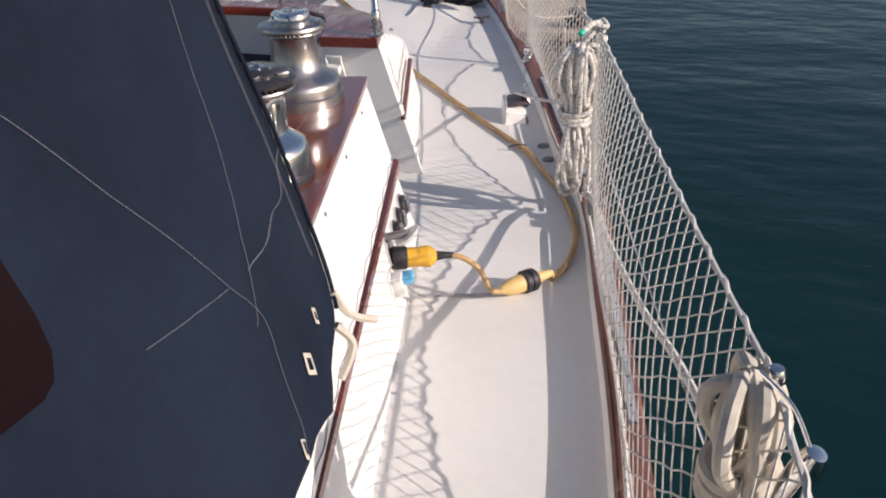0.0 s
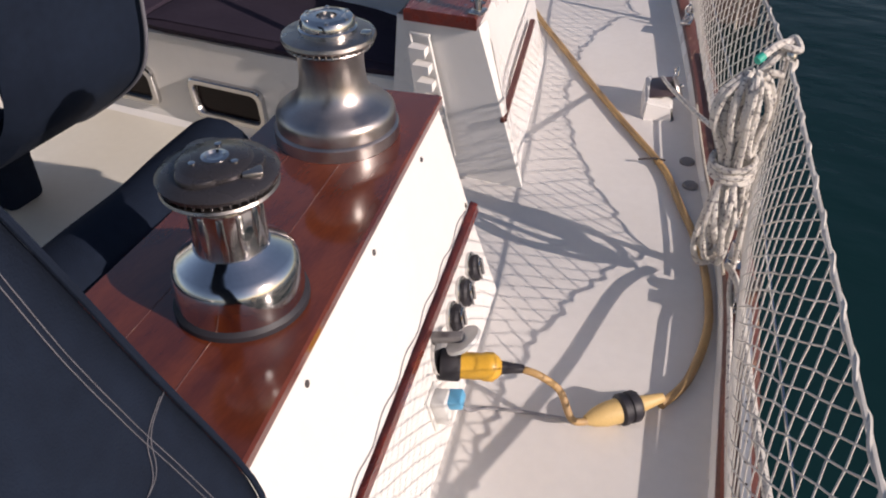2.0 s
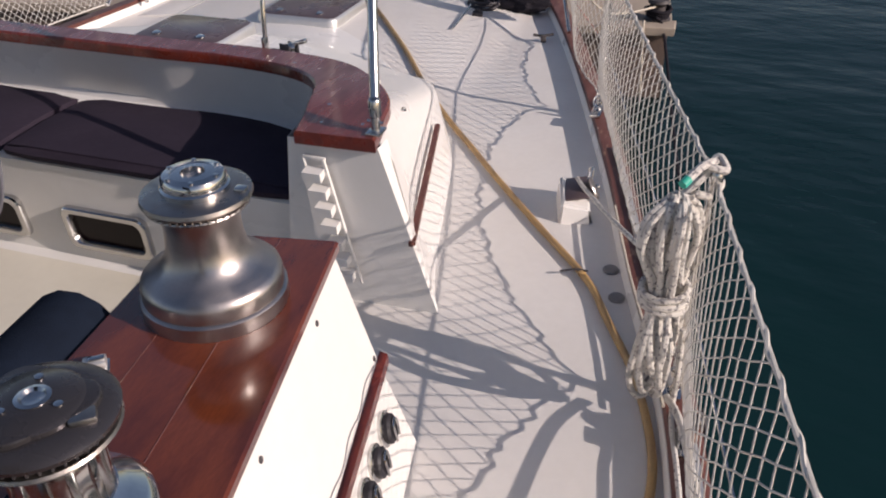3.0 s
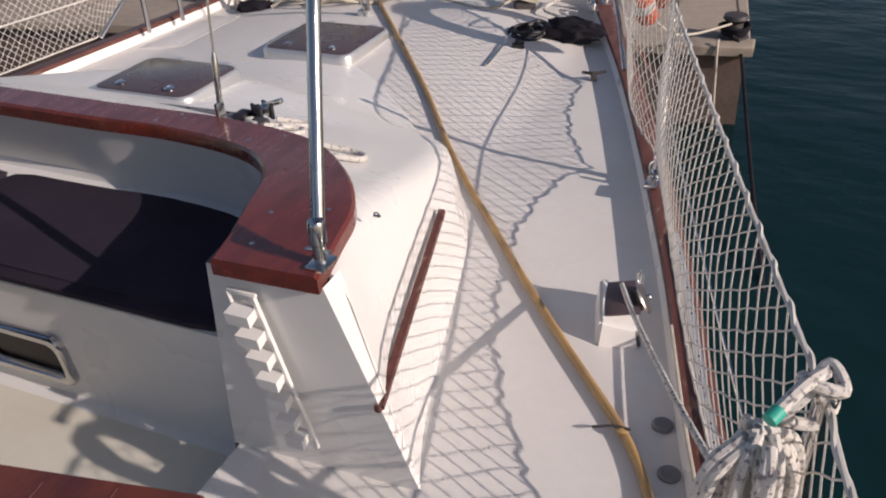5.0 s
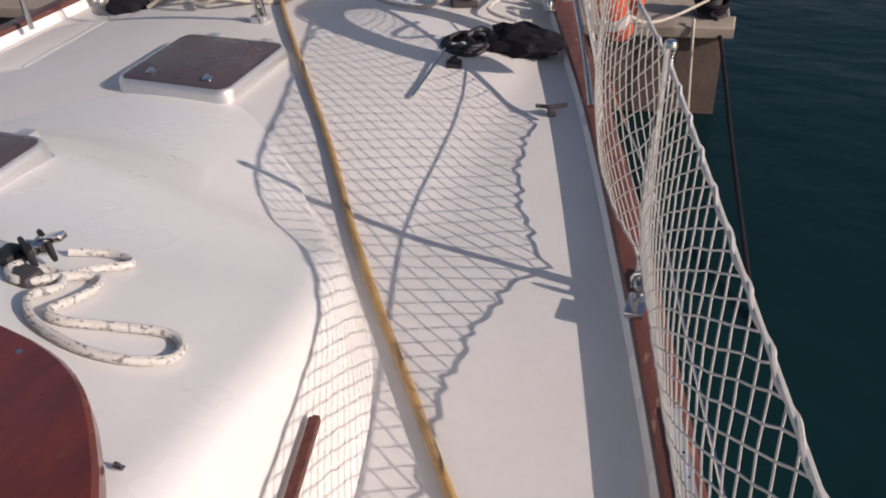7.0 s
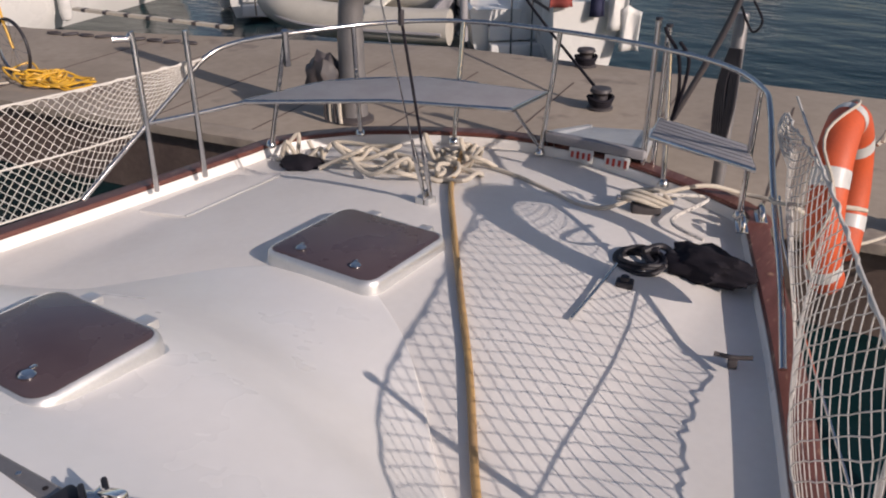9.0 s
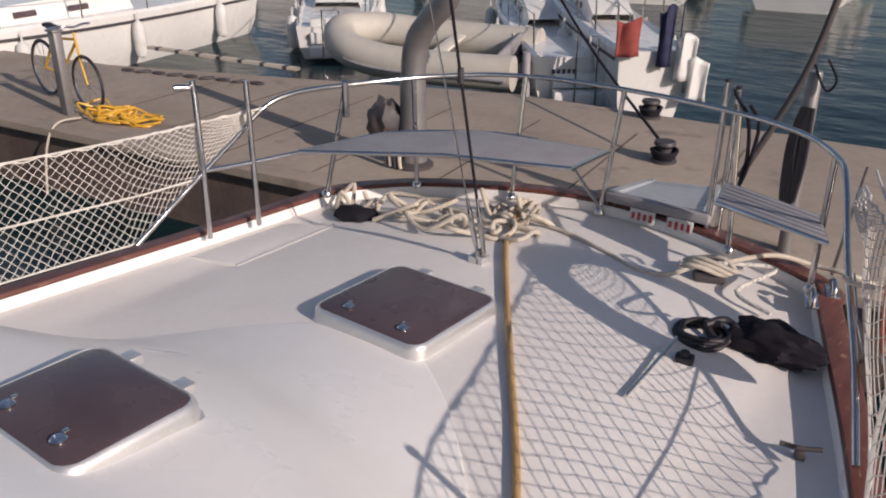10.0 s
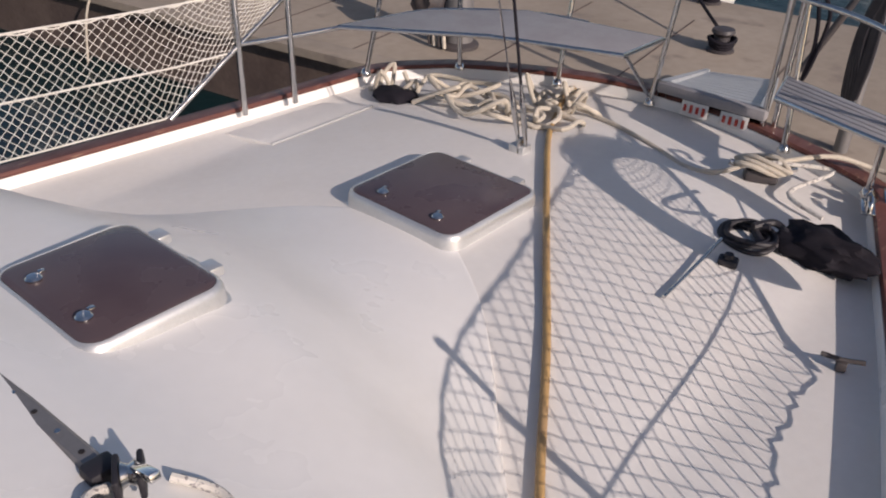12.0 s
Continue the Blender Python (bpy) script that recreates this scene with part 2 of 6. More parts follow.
def interp(t, table):
    """Smooth interpolation in a small table of pairs."""
    xs, ys = zip(*table)
    if t <= xs[0]:
        return ys[0] + (t - xs[0]) * (ys[1] - ys[0]) / (xs[1] - xs[0])
    if t >= xs[-1]:
        return ys[-1] + (t - xs[-1]) * (ys[-1] - ys[-2]) / (xs[-1] - xs[-2])
    i = max(k for k in range(len(xs) - 1) if xs[k] <= t)
    h = xs[i + 1] - xs[i]
    s = (t - xs[i]) / h

    def slope(k):
        if k == 0:
            return (ys[1] - ys[0]) / (xs[1] - xs[0])
        if k == len(xs) - 1:
            return (ys[-1] - ys[-2]) / (xs[-1] - xs[-2])
        return (ys[k + 1] - ys[k - 1]) / (xs[k + 1] - xs[k - 1])
    return ((2 * s ** 3 - 3 * s * s + 1) * ys[i] + (s ** 3 - 2 * s * s + s) * h * slope(i)
            + (3 * s * s - 2 * s ** 3) * ys[i + 1] + (s ** 3 - s * s) * h * slope(i + 1))


def step(a, c, t):
    t = min(1, max(0, (t - a) / (c - a)))
    return t * t * (3 - 2 * t)


# ---- plan of the boat: +y runs towards the stern and the quay, x = 0 is the corner of the aft cabin ----
EDGE = ((-4.6, 1.24), (-3.4, 1.15), (-1.75, 0.97), (-0.95, 0.85), (-0.28, 0.735), (0.36, 0.545), (1.02, 0.365), (1.82, 0.12), (2.69, -0.17), (3.3, -0.40), (3.66, -0.54))
FAR_EDGE = ((-4.6, -4.1), (-1, -3.55), (1.0, -3.17), (1.78, -3.075), (2.6, -2.985), (3.2, -2.93))
STERN = ((-0.54, 3.66), (-0.62, 3.80), (-1.2, 3.95), (-1.69, 3.98), (-2.1, 3.90), (-2.7, 3.66), (-2.90, 3.40), (-2.93, 3.2))


def edge(y):
    return interp(y, EDGE)


def far_edge(y):
    return interp(y, FAR_EDGE)


def deck_z(x, y):
    """The deck is flat along its sides and crowned under the after hatch."""
    c = 1 - ((x + 1.62) / 1.15) ** 2
    return 0.115 * max(0, c) * step(1.2, 2.3, y) * (1 - 0.5 * step(3.0, 3.9, y))


# ---- the hull, deck and bulwarks ----
def span(a, c, n):
    return [a + (c - a) * k / (n - 1) for k in range(n)]


def inner_near(y):
    return -0.42 - 1.2 * step(1.0, 1.9, y)


def stern_y(x):
    return interp(-x, [(-a, c) for a, c in STERN[1:7]])


bm = bmesh.new()
rows = []
for y in span(-4.6, 3.98, 130):
    rows.append([(x, y, deck_z(x, y)) for x in span(inner_near(y), edge(min(y, 3.66)) + 0.005, 26)])
loft(rows, bm=bm)
rows = []
for y in span(-4.6, 3.98, 130):
    rows.append([(x, y, deck_z(x, y)) for x in span(far_edge(y) - 0.005, -3.24 - inner_near(y) if y < 1.9 else -1.62, 26)])
loft(rows, bm=bm)
bmesh.ops.remove_doubles(bm, verts=bm.verts, dist=0.001)
bmesh.ops.delete(bm, geom=[f for f in bm.faces if f.calc_center_median().y > stern_y(f.calc_center_median().x) + 0.06], context="FACES")
deck = solo("floor", bm, M_DECK, "white painted non-skid boat deck with faint stains", "deck", kind="structure")


def rail_line(n=90):
    """Plan line of the inner foot of the bulwark, all the way round."""
    pts = [(edge(y), y) for y in span(-4.6, 3.6, 60)]
    pts += [tuple(p[:2]) for p in smooth_line([(a, c, 0) for a, c in STERN], 6)]
    pts += [(far_edge(y), y) for y in span(3.1, -4.6, 40)]
    return pts


RAIL = rail_line()


def offset(line, d):
    """The line moved outward by d."""
    out = []
    for i, (x, y) in enumerate(line):
        x0, y0 = line[max(i - 1, 0)]
        x1, y1 = line[min(i + 1, len(line) - 1)]
        t = Vector((x1 - x0, y1 - y0)).normalized()
        out.append((x + t.y * d, y - t.x * d))
    return out


def band(line, section, bm=None):
    """A moulding of a closed section (outward, up) along a plan line."""
    cols = [offset(line, o) for o, _ in section]
    rows = [[(*cols[k][i], section[k][1] + deck_z(*line[i])) for k in range(len(section))] for i in range(len(line))]
    bm = loft(rows, closed=True, bm=bm)
    bm.verts.ensure_lookup_table()
    return bm


bulwark = thing("bulwark", "low white bulwark with a dark mahogany cap around the deck", "bulwark", kind="structure")
part("bulwark_wall", band(RAIL, [(0, -0.05), (0.0, 0.025), (0.008, 0.047), (0.07, 0.047), (0.07, -0.05)]), M_GEL, bulwark)
part("cap_rail", band(RAIL, [(0.010, 0.048), (0.008, 0.058), (0.016, 0.068), (0.092, 0.068), (0.104, 0.060), (0.104, 0.048)]), M_RAILWOOD, bulwark, "weathered dark mahogany cap rail")
part("hull_side", band(RAIL, [(0.068, 0.046), (0.075, -0.3), (0.02, -1.0), (-0.35, -1.75), (-0.40, -1.75), (-0.05, -1.0), (0.0, -0.06), (0.06, 0.0)]), M_HULL, bulwark)

# foredeck and bow that close the boat ahead of the cockpit
bow = thing("wall_bow", "plain white foredeck and bow of the boat", "bow", kind="structure")
rows = []
for k, y in enumerate(span(-4.6, -10.2, 15)):
    t = k / 14
    f = 1 - t ** 2.2
    xa = -1.43 + (edge(-4.6) + 1.43 + 0.02) * f
    xb = -1.43 + (far_edge(-4.6) + 1.43) * f
    rows.append([(xa * 0.6 - 1.43 * 0.4, y, -1.75), (xa, y, -0.3), (xa, y, 0.0)] + [(xa + (xb - xa) * u, y, 0.05 * math.sin(math.pi * u)) for u in span(0.02, 0.98, 9)] + [(xb, y, 0.0), (xb, y, -0.3), (xb * 0.6 - 1.43 * 0.4, y, -1.75)])
part("foredeck", loft(rows), M_HULL, bow)
part("bulkhead", box((5.0, 0.06, 1.7), (-1.43, -4.60, -0.86), 0.01), M_GEL, bow)
part("deckhouse", box((2.6, 2.6, 1.0), (-1.62, -5.6, 0.45), 0.12), M_GEL, bow)
part("deckhouse_front", box((3.1, 0.06, 1.15), (-1.62, -4.33, -0.05), 0.02), M_GEL, bow)

# aft cabin: a lofted hump that runs out into the after deck
BASE_X = ((0, 0.0), (0.17, -0.07), (0.455, -0.15), (0.97, -0.276), (1.12, -0.325), (1.36, -0.44), (1.57, -0.61), (1.75, -0.79), (1.95, -0.98), (2.15, -1.2), (2.32, -1.45))
SIDE_H = ((0, 0.60), (0.3, 0.575), (0.6, 0.49), (0.9, 0.395), (1.12, 0.33), (1.36, 0.25), (1.57, 0.12), (1.75, 0.05), (1.95, 0.018), (2.15, 0.006), (2.32, 0.001))
MID_H = ((0, 0.61), (0.3, 0.60), (0.6, 0.575), (0.9, 0.48), (1.1, 0.40), (1.4, 0.36), (1.6, 0.26), (1.8, 0.13), (2.0, 0.05), (2.15, 0.018), (2.32, 0.002))
RIM_OUT = ((-0.150, -0.075), (-0.185, 0.08), (-0.225, 0.226), (-0.345, 0.395), (-0.536, 0.545), (-0.851, 0.602), (-1.24, 0.60), (-1.62, 0.60))
RIM_IN = ((-0.404, -0.085), (-0.43, 0.02), (-0.461, 0.115), (-0.539, 0.315), (-0.70, 0.44), (-0.98, 0.488), (-1.28, 0.48), (-1.62, 0.48))
MID_X = -1.62


def cabin_section(y):
    bx, h, mid = interp(y, BASE_X), interp(y, SIDE_H), interp(y, MID_H)
    r = min(0.07, 0.45 * h)
    pts = [(bx - 0.24 * t * (h - r), t * (h - r)) for t in span(0, 1, 6)]
    x0 = bx - 0.24 * (h - r)
    for a in span(15, 90, 6)[1:]:
        pts.append((x0 - r * (1 - math.cos(radians(a))) * 1.6, h - r + r * math.sin(radians(a))))
    x1 = pts[-1][0]
    for t in span(0, 1, 16)[1:]:
        x = x1 + (MID_X - x1) * t
        pts.append((x, h + max(0, mid - h) * (1 - (1 - t) ** 2)))
    return [(x, y, z + deck_z(x, y) - 0.002) for x, z in pts]


def mirrored(p):
    return (2 * MID_X - p[0], *p[1:])


def inside_well(x, y):
    """Inside the line half way along the wooden rim of the cockpit."""
    x = x if x > MID_X else 2 * MID_X - x
    best = -1
    for (xa, ya), (xb, yb) in zip(WELL, WELL[1:]):
        if min(xa, xb) <= x <= max(xa, xb):
            best = max(best, ya + (yb - ya) * (x - xa) / (xb - xa or 1))
    return x < WELL[0][0] and y < best


WELL = [((a[0] + b_[0]) / 2, (a[1] + b_[1]) / 2) for a, b_ in zip(RIM_OUT, RIM_IN)]
WELL[0] = (WELL[0][0], -0.2)
bm = bmesh.new()
rows = [cabin_section(y) for y in span(0.0, 2.31, 90)]
loft(rows, bm=bm)
loft([[mirrored(p) for p in row] for row in rows], bm=bm)
bmesh.ops.remove_doubles(bm, verts=bm.verts, dist=0.0008)
bmesh.ops.delete(bm, geom=[f for f in bm.faces if inside_well(*f.calc_center_median()[:2])], context="FACES")
cabin = solo("aft_cabin", bm, M_GEL, "white rounded aft cabin trunk running out into the deck", "cabin trunk", kind="structure")

well = thing("cockpit", "white moulded cockpit with cream seat and small windows", "cockpit", kind="structure")
curve_in = smooth_line([(*p, 0) for p in RIM_IN], 6)
curve_in += [Vector(mirrored(p)) for p in reversed(curve_in[:-1])]
CENTRE = Vector((-1.62, -0.9, 0))


def inward(p, g):
    d = (CENTRE - p)
    return p + d.normalized() * g


SEAT_Z, SOLE_Z = 0.325, -0.10
well_in = [p for p in curve_in if p.y > 0.0]
part("cockpit_wall", loft([[(*inward(p, g)[:2], z) for p in well_in] for z, g in ((0.60, -0.012), (0.575, 0.0), (0.37, -0.070), (SEAT_Z + 0.02, -0.060), (SEAT_Z, 0.0))]), M_GEL, well)
seat_line = [(p.x, p.y) for p in (inward(q, 0.05) for q in well_in)]
bm = loft([[(x, max(y, 0.03), SEAT_Z + 0.002) for x, y in seat_line], [(x, 0.03, SEAT_Z + 0.002) for x, y in seat_line]])
part("helm_seat", bm, M_GEL, well, "white moulded helm seat")
bm = loft([[(x, y, z) for y, z in ((0.035, SEAT_Z + 0.002), (0.020, SEAT_Z - 0.012), (0.024, SEAT_Z - 0.04), (0.054, SOLE_Z + 0.05), (0.046, SOLE_Z + 0.012), (0.01, SOLE_Z))] for x in span(-0.44, -2.80, 14)])
part("seat_front", bm, M_GEL, well, "smooth grey-white seat front")
part("cockpit_sole", box((2.9, 4.75, 0.04), (-1.62, -2.22, SOLE_Z - 0.02), 0), M_CREAM, well, "cream moulded cockpit sole")
# near front face of the cabin, beside the well
bm = bmesh.new()
for m in (lambda p: p, mirrored):
    loft([[m(p) for p in row] for row in (((0.0, 0.0, 0.0), (-0.15, -0.06, 0.60)), ((-0.52, -0.02, 0.0), (-0.44, -0.06, 0.60)))], bm=bm)
    loft([[m(p) for p in row] for row in (((-0.52, -0.02, 0.0), (-0.44, -0.06, 0.60)), ((-0.62, 0.05, -0.6), (-0.46, 0.10, 0.60)))], bm=bm)
    loft([[m(p) for p in row] for row in (((0.0, 0.0, 0.0), (-0.15, -0.06, 0.60)), ((-0.0, 0.012, 0.0), (-0.15, 0.012, 0.60)))], bm=bm)
part("cabin_front", bm, M_GEL, well)
bm = bmesh.new()
loft([[(-0.40, y, 0.002), (-0.505, y, 0.002), (-0.512, y, -0.012), (-0.515, y, SOLE_Z)] for y in (-0.72, 0.03)], bm=bm)
part("threshold", bm, M_GEL, well)

# wooden rim on the cockpit coaming
outer = smooth_line([(*p, 0) for p in RIM_OUT], 6)
inner = smooth_line([(*p, 0) for p in RIM_IN], 6)
outer += [Vector(mirrored(p)) for p in reversed(outer[:-1])]
inner += [Vector(mirrored(p)) for p in reversed(inner[:-1])]


def rim_z(p):
    return 0.615 - 0.03 * step(0.2, 0.7, p.y)


rows = []
for o, i_ in zip(outer, inner):
    q, w = rim_z(o), (o - i_).normalized() * 0.008
    rows.append([(o.x, o.y, q - 0.022), (o.x, o.y, q + 0.012), (o.x - w.x, o.y - w.y, q + 0.02), (i_.x + w.x, i_.y + w.y, q + 0.02),
                 (i_.x, i_.y, q + 0.012), (i_.x, i_.y, q - 0.022)])
bm = loft(rows, closed=True)
for row in (rows[0], rows[-1]):
    bm.faces.new([bm.verts.new(p) for p in row])
rim = thing("trim", "varnished mahogany cockpit coaming cap with worn edges", "coaming cap", kind="structure")
part("cap", bm, M_WOOD, rim)
for k in range(4, len(outer) - 3, 7):
    for t in (0.22, 0.72):
        p = outer[k].lerp(inner[k], t)
        part("wood_plug", lathe([(0.006, 0), (0.006, 0.001), (0, 0.0012)], 10, m=Matrix.Translation((p.x, p.y, rim_z(outer[k]) + 0.0195))), M_STEEL if k % 3 else M_RAILWOOD, rim)

# ---- winch plinth between cockpit and side deck ----
A_TOP, B_TOP = Vector((-0.014, -0.655, 0.655)), Vector((0.487, -3.05, 0.665))
A_BOT, B_BOT = Vector((0.070, -0.625, 0.315)), Vector((0.56, -3.08, 0.315))
A_FOOT, B_FOOT = Vector((0.135, -0.56, 0.0)), Vector((0.62, -3.08, 0.0))
coaming = thing("winch_coaming", "white coaming with varnished mahogany top and a shore power panel", "coaming", kind="structure")
IN_A, IN_B = Vector((-0.355, -0.73, 0.655)), Vector((-0.10, -3.05, 0.665))
down = Vector((0, 0, 1))
bm = loft([[A_FOOT, A_BOT, A_TOP - down * 0.02, IN_A - down * 0.02, IN_A - down * 1.15], [B_FOOT, B_BOT, B_TOP - down * 0.02, IN_B - down * 0.02, IN_B - down * 1.15]])
bm.verts.ensure_lookup_table()
bm.faces.new(bm.verts[:5])
part("coaming_shell", bm, M_GEL, coaming, smooth=False)
n_panel = (B_TOP - A_TOP).cross(A_BOT - A_TOP).normalized()
n_panel = n_panel if n_panel.x > 0 else -n_panel


def on_panel(s, t, out=0.0):
    """A place on the sloping panel: s metres forward of its after end, t from the top (0) to the bottom (1)."""
    a = A_TOP.lerp(A_BOT, t)
    return a + (B_TOP - A_TOP).normalized() * s + n_panel * out


bm = bmesh.new()
loft([[on_panel(s, t, o) for t, o in ((0.01, 0.001), (0.02, 0.006), (0.95, 0.006), (0.96, 0.001))] for s in span(0.012, 2.35, 4)], bm=bm)
part("panel", bm, M_GEL, coaming, "flat white screwed panel", smooth=False)
for s in (0.22, 0.60, 0.98, 1.5, 2.0):
    bm = lathe([(0.007, 0), (0.007, 0.002), (0.003, 0.004), (0, 0.004)], 10, m=Matrix.Translation(on_panel(s, 0.16, 0.006)) @ n_panel.to_track_quat("Z", "Y").to_matrix().to_4x4())
    part("screw", bm, M_IRON, coaming)
part("screw", lathe([(0.007, 0), (0.007, 0.002), (0, 0.003)], 10, m=Matrix.Translation(on_panel(0.03, 0.9, 0.006)) @ n_panel.to_track_quat("Z", "Y").to_matrix().to_4x4()), M_IRON, coaming)
bm = tube([on_panel(s, 0.90 + 0.02 * math.sin(s * 37), 0.0075) for s in span(0.05, 2.3, 60)], 0.0016, 5, n=2)
part("sealant_bead", bm, M_GREYBOARD, coaming)
along = (B_BOT - A_BOT).normalized()
bm = loft([[p + q for q in (Vector((0, 0, 0.018)), Vector((0.022, 0, 0.014)), Vector((0.024, 0, -0.014)), Vector((0.002, 0, -0.02)))] for p in (A_BOT + along * -0.02, A_BOT + along * 1.2, B_BOT)], closed=True)
bm.verts.ensure_lookup_table()
bm.faces.new(bm.verts[:4])
part("wood_strip", bm, M_WOOD, coaming, "worn mahogany rubbing strip")
top_rows = []
for p, q in ((A_TOP + Vector((0.012, 0.02, 0)), IN_A + Vector((-0.01, 0.03, 0))), (B_TOP + Vector((0.012, 0, 0)), IN_B)):
    top_rows.append([p - down * 0.022, p - down * 0.004, p + Vector((-0.006, 0, 0)), q + Vector((0.006, 0, 0)), q - down * 0.004, q - down * 0.022])
bm = loft(top_rows, closed=True)
bm.verts.ensure_lookup_table()
bm.faces.new(bm.verts[:6])
part("wood_top", bm, M_TOP, coaming, "glossy varnished mahogany top", smooth=False)


for t in (0.36, 0.68):
    a, c = (A_TOP + Vector((0.01, 0.02, 0.0005))).lerp(IN_A, t), (B_TOP + Vector((0.01, 0, 0.0005))).lerp(IN_B, t)
    part("board_seam", tube([a.lerp(c, k / 5) for k in range(6)], 0.0011, 4, n=0), M_RAILWOOD, coaming)


def winch(name, at, r, h, label, skin, drum_skin):
    """A two-speed sheet winch: skirt, waisted drum, self-tailing jaws and cap."""
    w = thing(name, label, "winch", at, group="sheet winches")
    part("base_ring", lathe([(r * 1.06, 0), (r * 1.06, 0.012), (r * 1.0, 0.02)], 40), M_BLACK, w)
    part("skirt", lathe([(r, 0.018), (r * 1.0, h * 0.16), (r * 0.99, h * 0.26), (r * 0.95, h * 0.31), (r * 0.86, h * 0.345), (r * 0.70, h * 0.385), (r * 0.58, h * 0.43)], 48), skin, w)
    part("drum", lathe([(r * 0.575, h * 0.40), (r * 0.53, h * 0.5), (r * 0.52, h * 0.62), (r * 0.55, h * 0.72), (r * 0.62, h * 0.77)], 40), drum_skin, w, "worn grey drum")
    for k in range(12 if skin is M_CHROME else 0):
        a = 2 * math.pi * k / 12
        part("rib", box((0.006, 0.012, h * 0.28), (0, 0, 0), 0.002), M_STEEL, w).matrix_basis = pose(r * 0.535 * math.cos(a), r * 0.535 * math.sin(a), h * 0.57, 0, 0, math.degrees(a))
    part("lower_jaw", lathe([(r * 0.6, h * 0.765), (r * 0.80, h * 0.80), (r * 0.86, h * 0.825), (r * 0.84, h * 0.84), (r * 0.6, h * 0.845)], 40), M_DRUM, w)
    teeth = bmesh.new()
    for k in range(40):
        a = 2 * math.pi * k / 40
        box((r * 0.24, 0.0045, 0.011), (r * 0.70 * math.cos(a), r * 0.70 * math.sin(a), h * 0.852), 0.001, (0, -12, math.degrees(a) + 24), teeth)
    part("jaw_teeth", teeth, M_JAW, w)
    part("upper_jaw", lathe([(r * 0.6, h * 0.86), (r * 0.86, h * 0.875), (r * 0.88, h * 0.90), (r * 0.80, h * 0.93), (r * 0.62, h * 0.945)], 40), M_JAW if skin is M_CHROME else drum_skin, w)
    part("cap", lathe([(r * 0.56, h * 0.94), (r * 0.56, h * 0.965), (r * 0.5, h * 0.985), (r * 0.16, h * 0.99), (r * 0.15, h * 0.94), (r * 0.12, h * 0.93), (0, h * 0.93)], 32), M_JAW, w, "dark grey cap with a star socket")
    if skin is M_CHROME:
        lobes = [(r * (0.60 + 0.10 * math.cos(3 * q)) * math.cos(q + 0.5), r * (0.60 + 0.10 * math.cos(3 * q)) * math.sin(q + 0.5)) for q in span(0, 6.2832, 43)[:-1]]
        part("cap_plate", prism(lobes, h * 0.94, h * 0.972, bevel=0.003), M_JAW, w, "rounded three-lobed stripper plate")
        part("socket", lathe([(r * 0.20, h * 0.965), (r * 0.20, h * 0.995), (r * 0.15, h * 1.0), (r * 0.12, h * 0.985), (0, h * 0.975)], 20), M_STEEL, w, "bright star socket")
    for k in range(3):
        a = 2 * math.pi * k / 3
        part("cap_screw", lathe([(0.006, 0), (0.006, 0.003), (0, 0.004)], 10, m=Matrix.Translation((r * 0.34 * math.cos(a), r * 0.34 * math.sin(a), h * 0.986))), M_STEEL, w)
    part("stripper", box((r * 0.3, 0.026, 0.012), (r * 0.62, 0, h * 0.95), 0.004, (0, 0, 40)), M_DRUM, w)
    return w


winch("winch", (0.016, -1.514, 0.657), 0.115, 0.30, "polished chrome self-tailing winch on the varnished plinth", M_CHROME, M_STEEL)


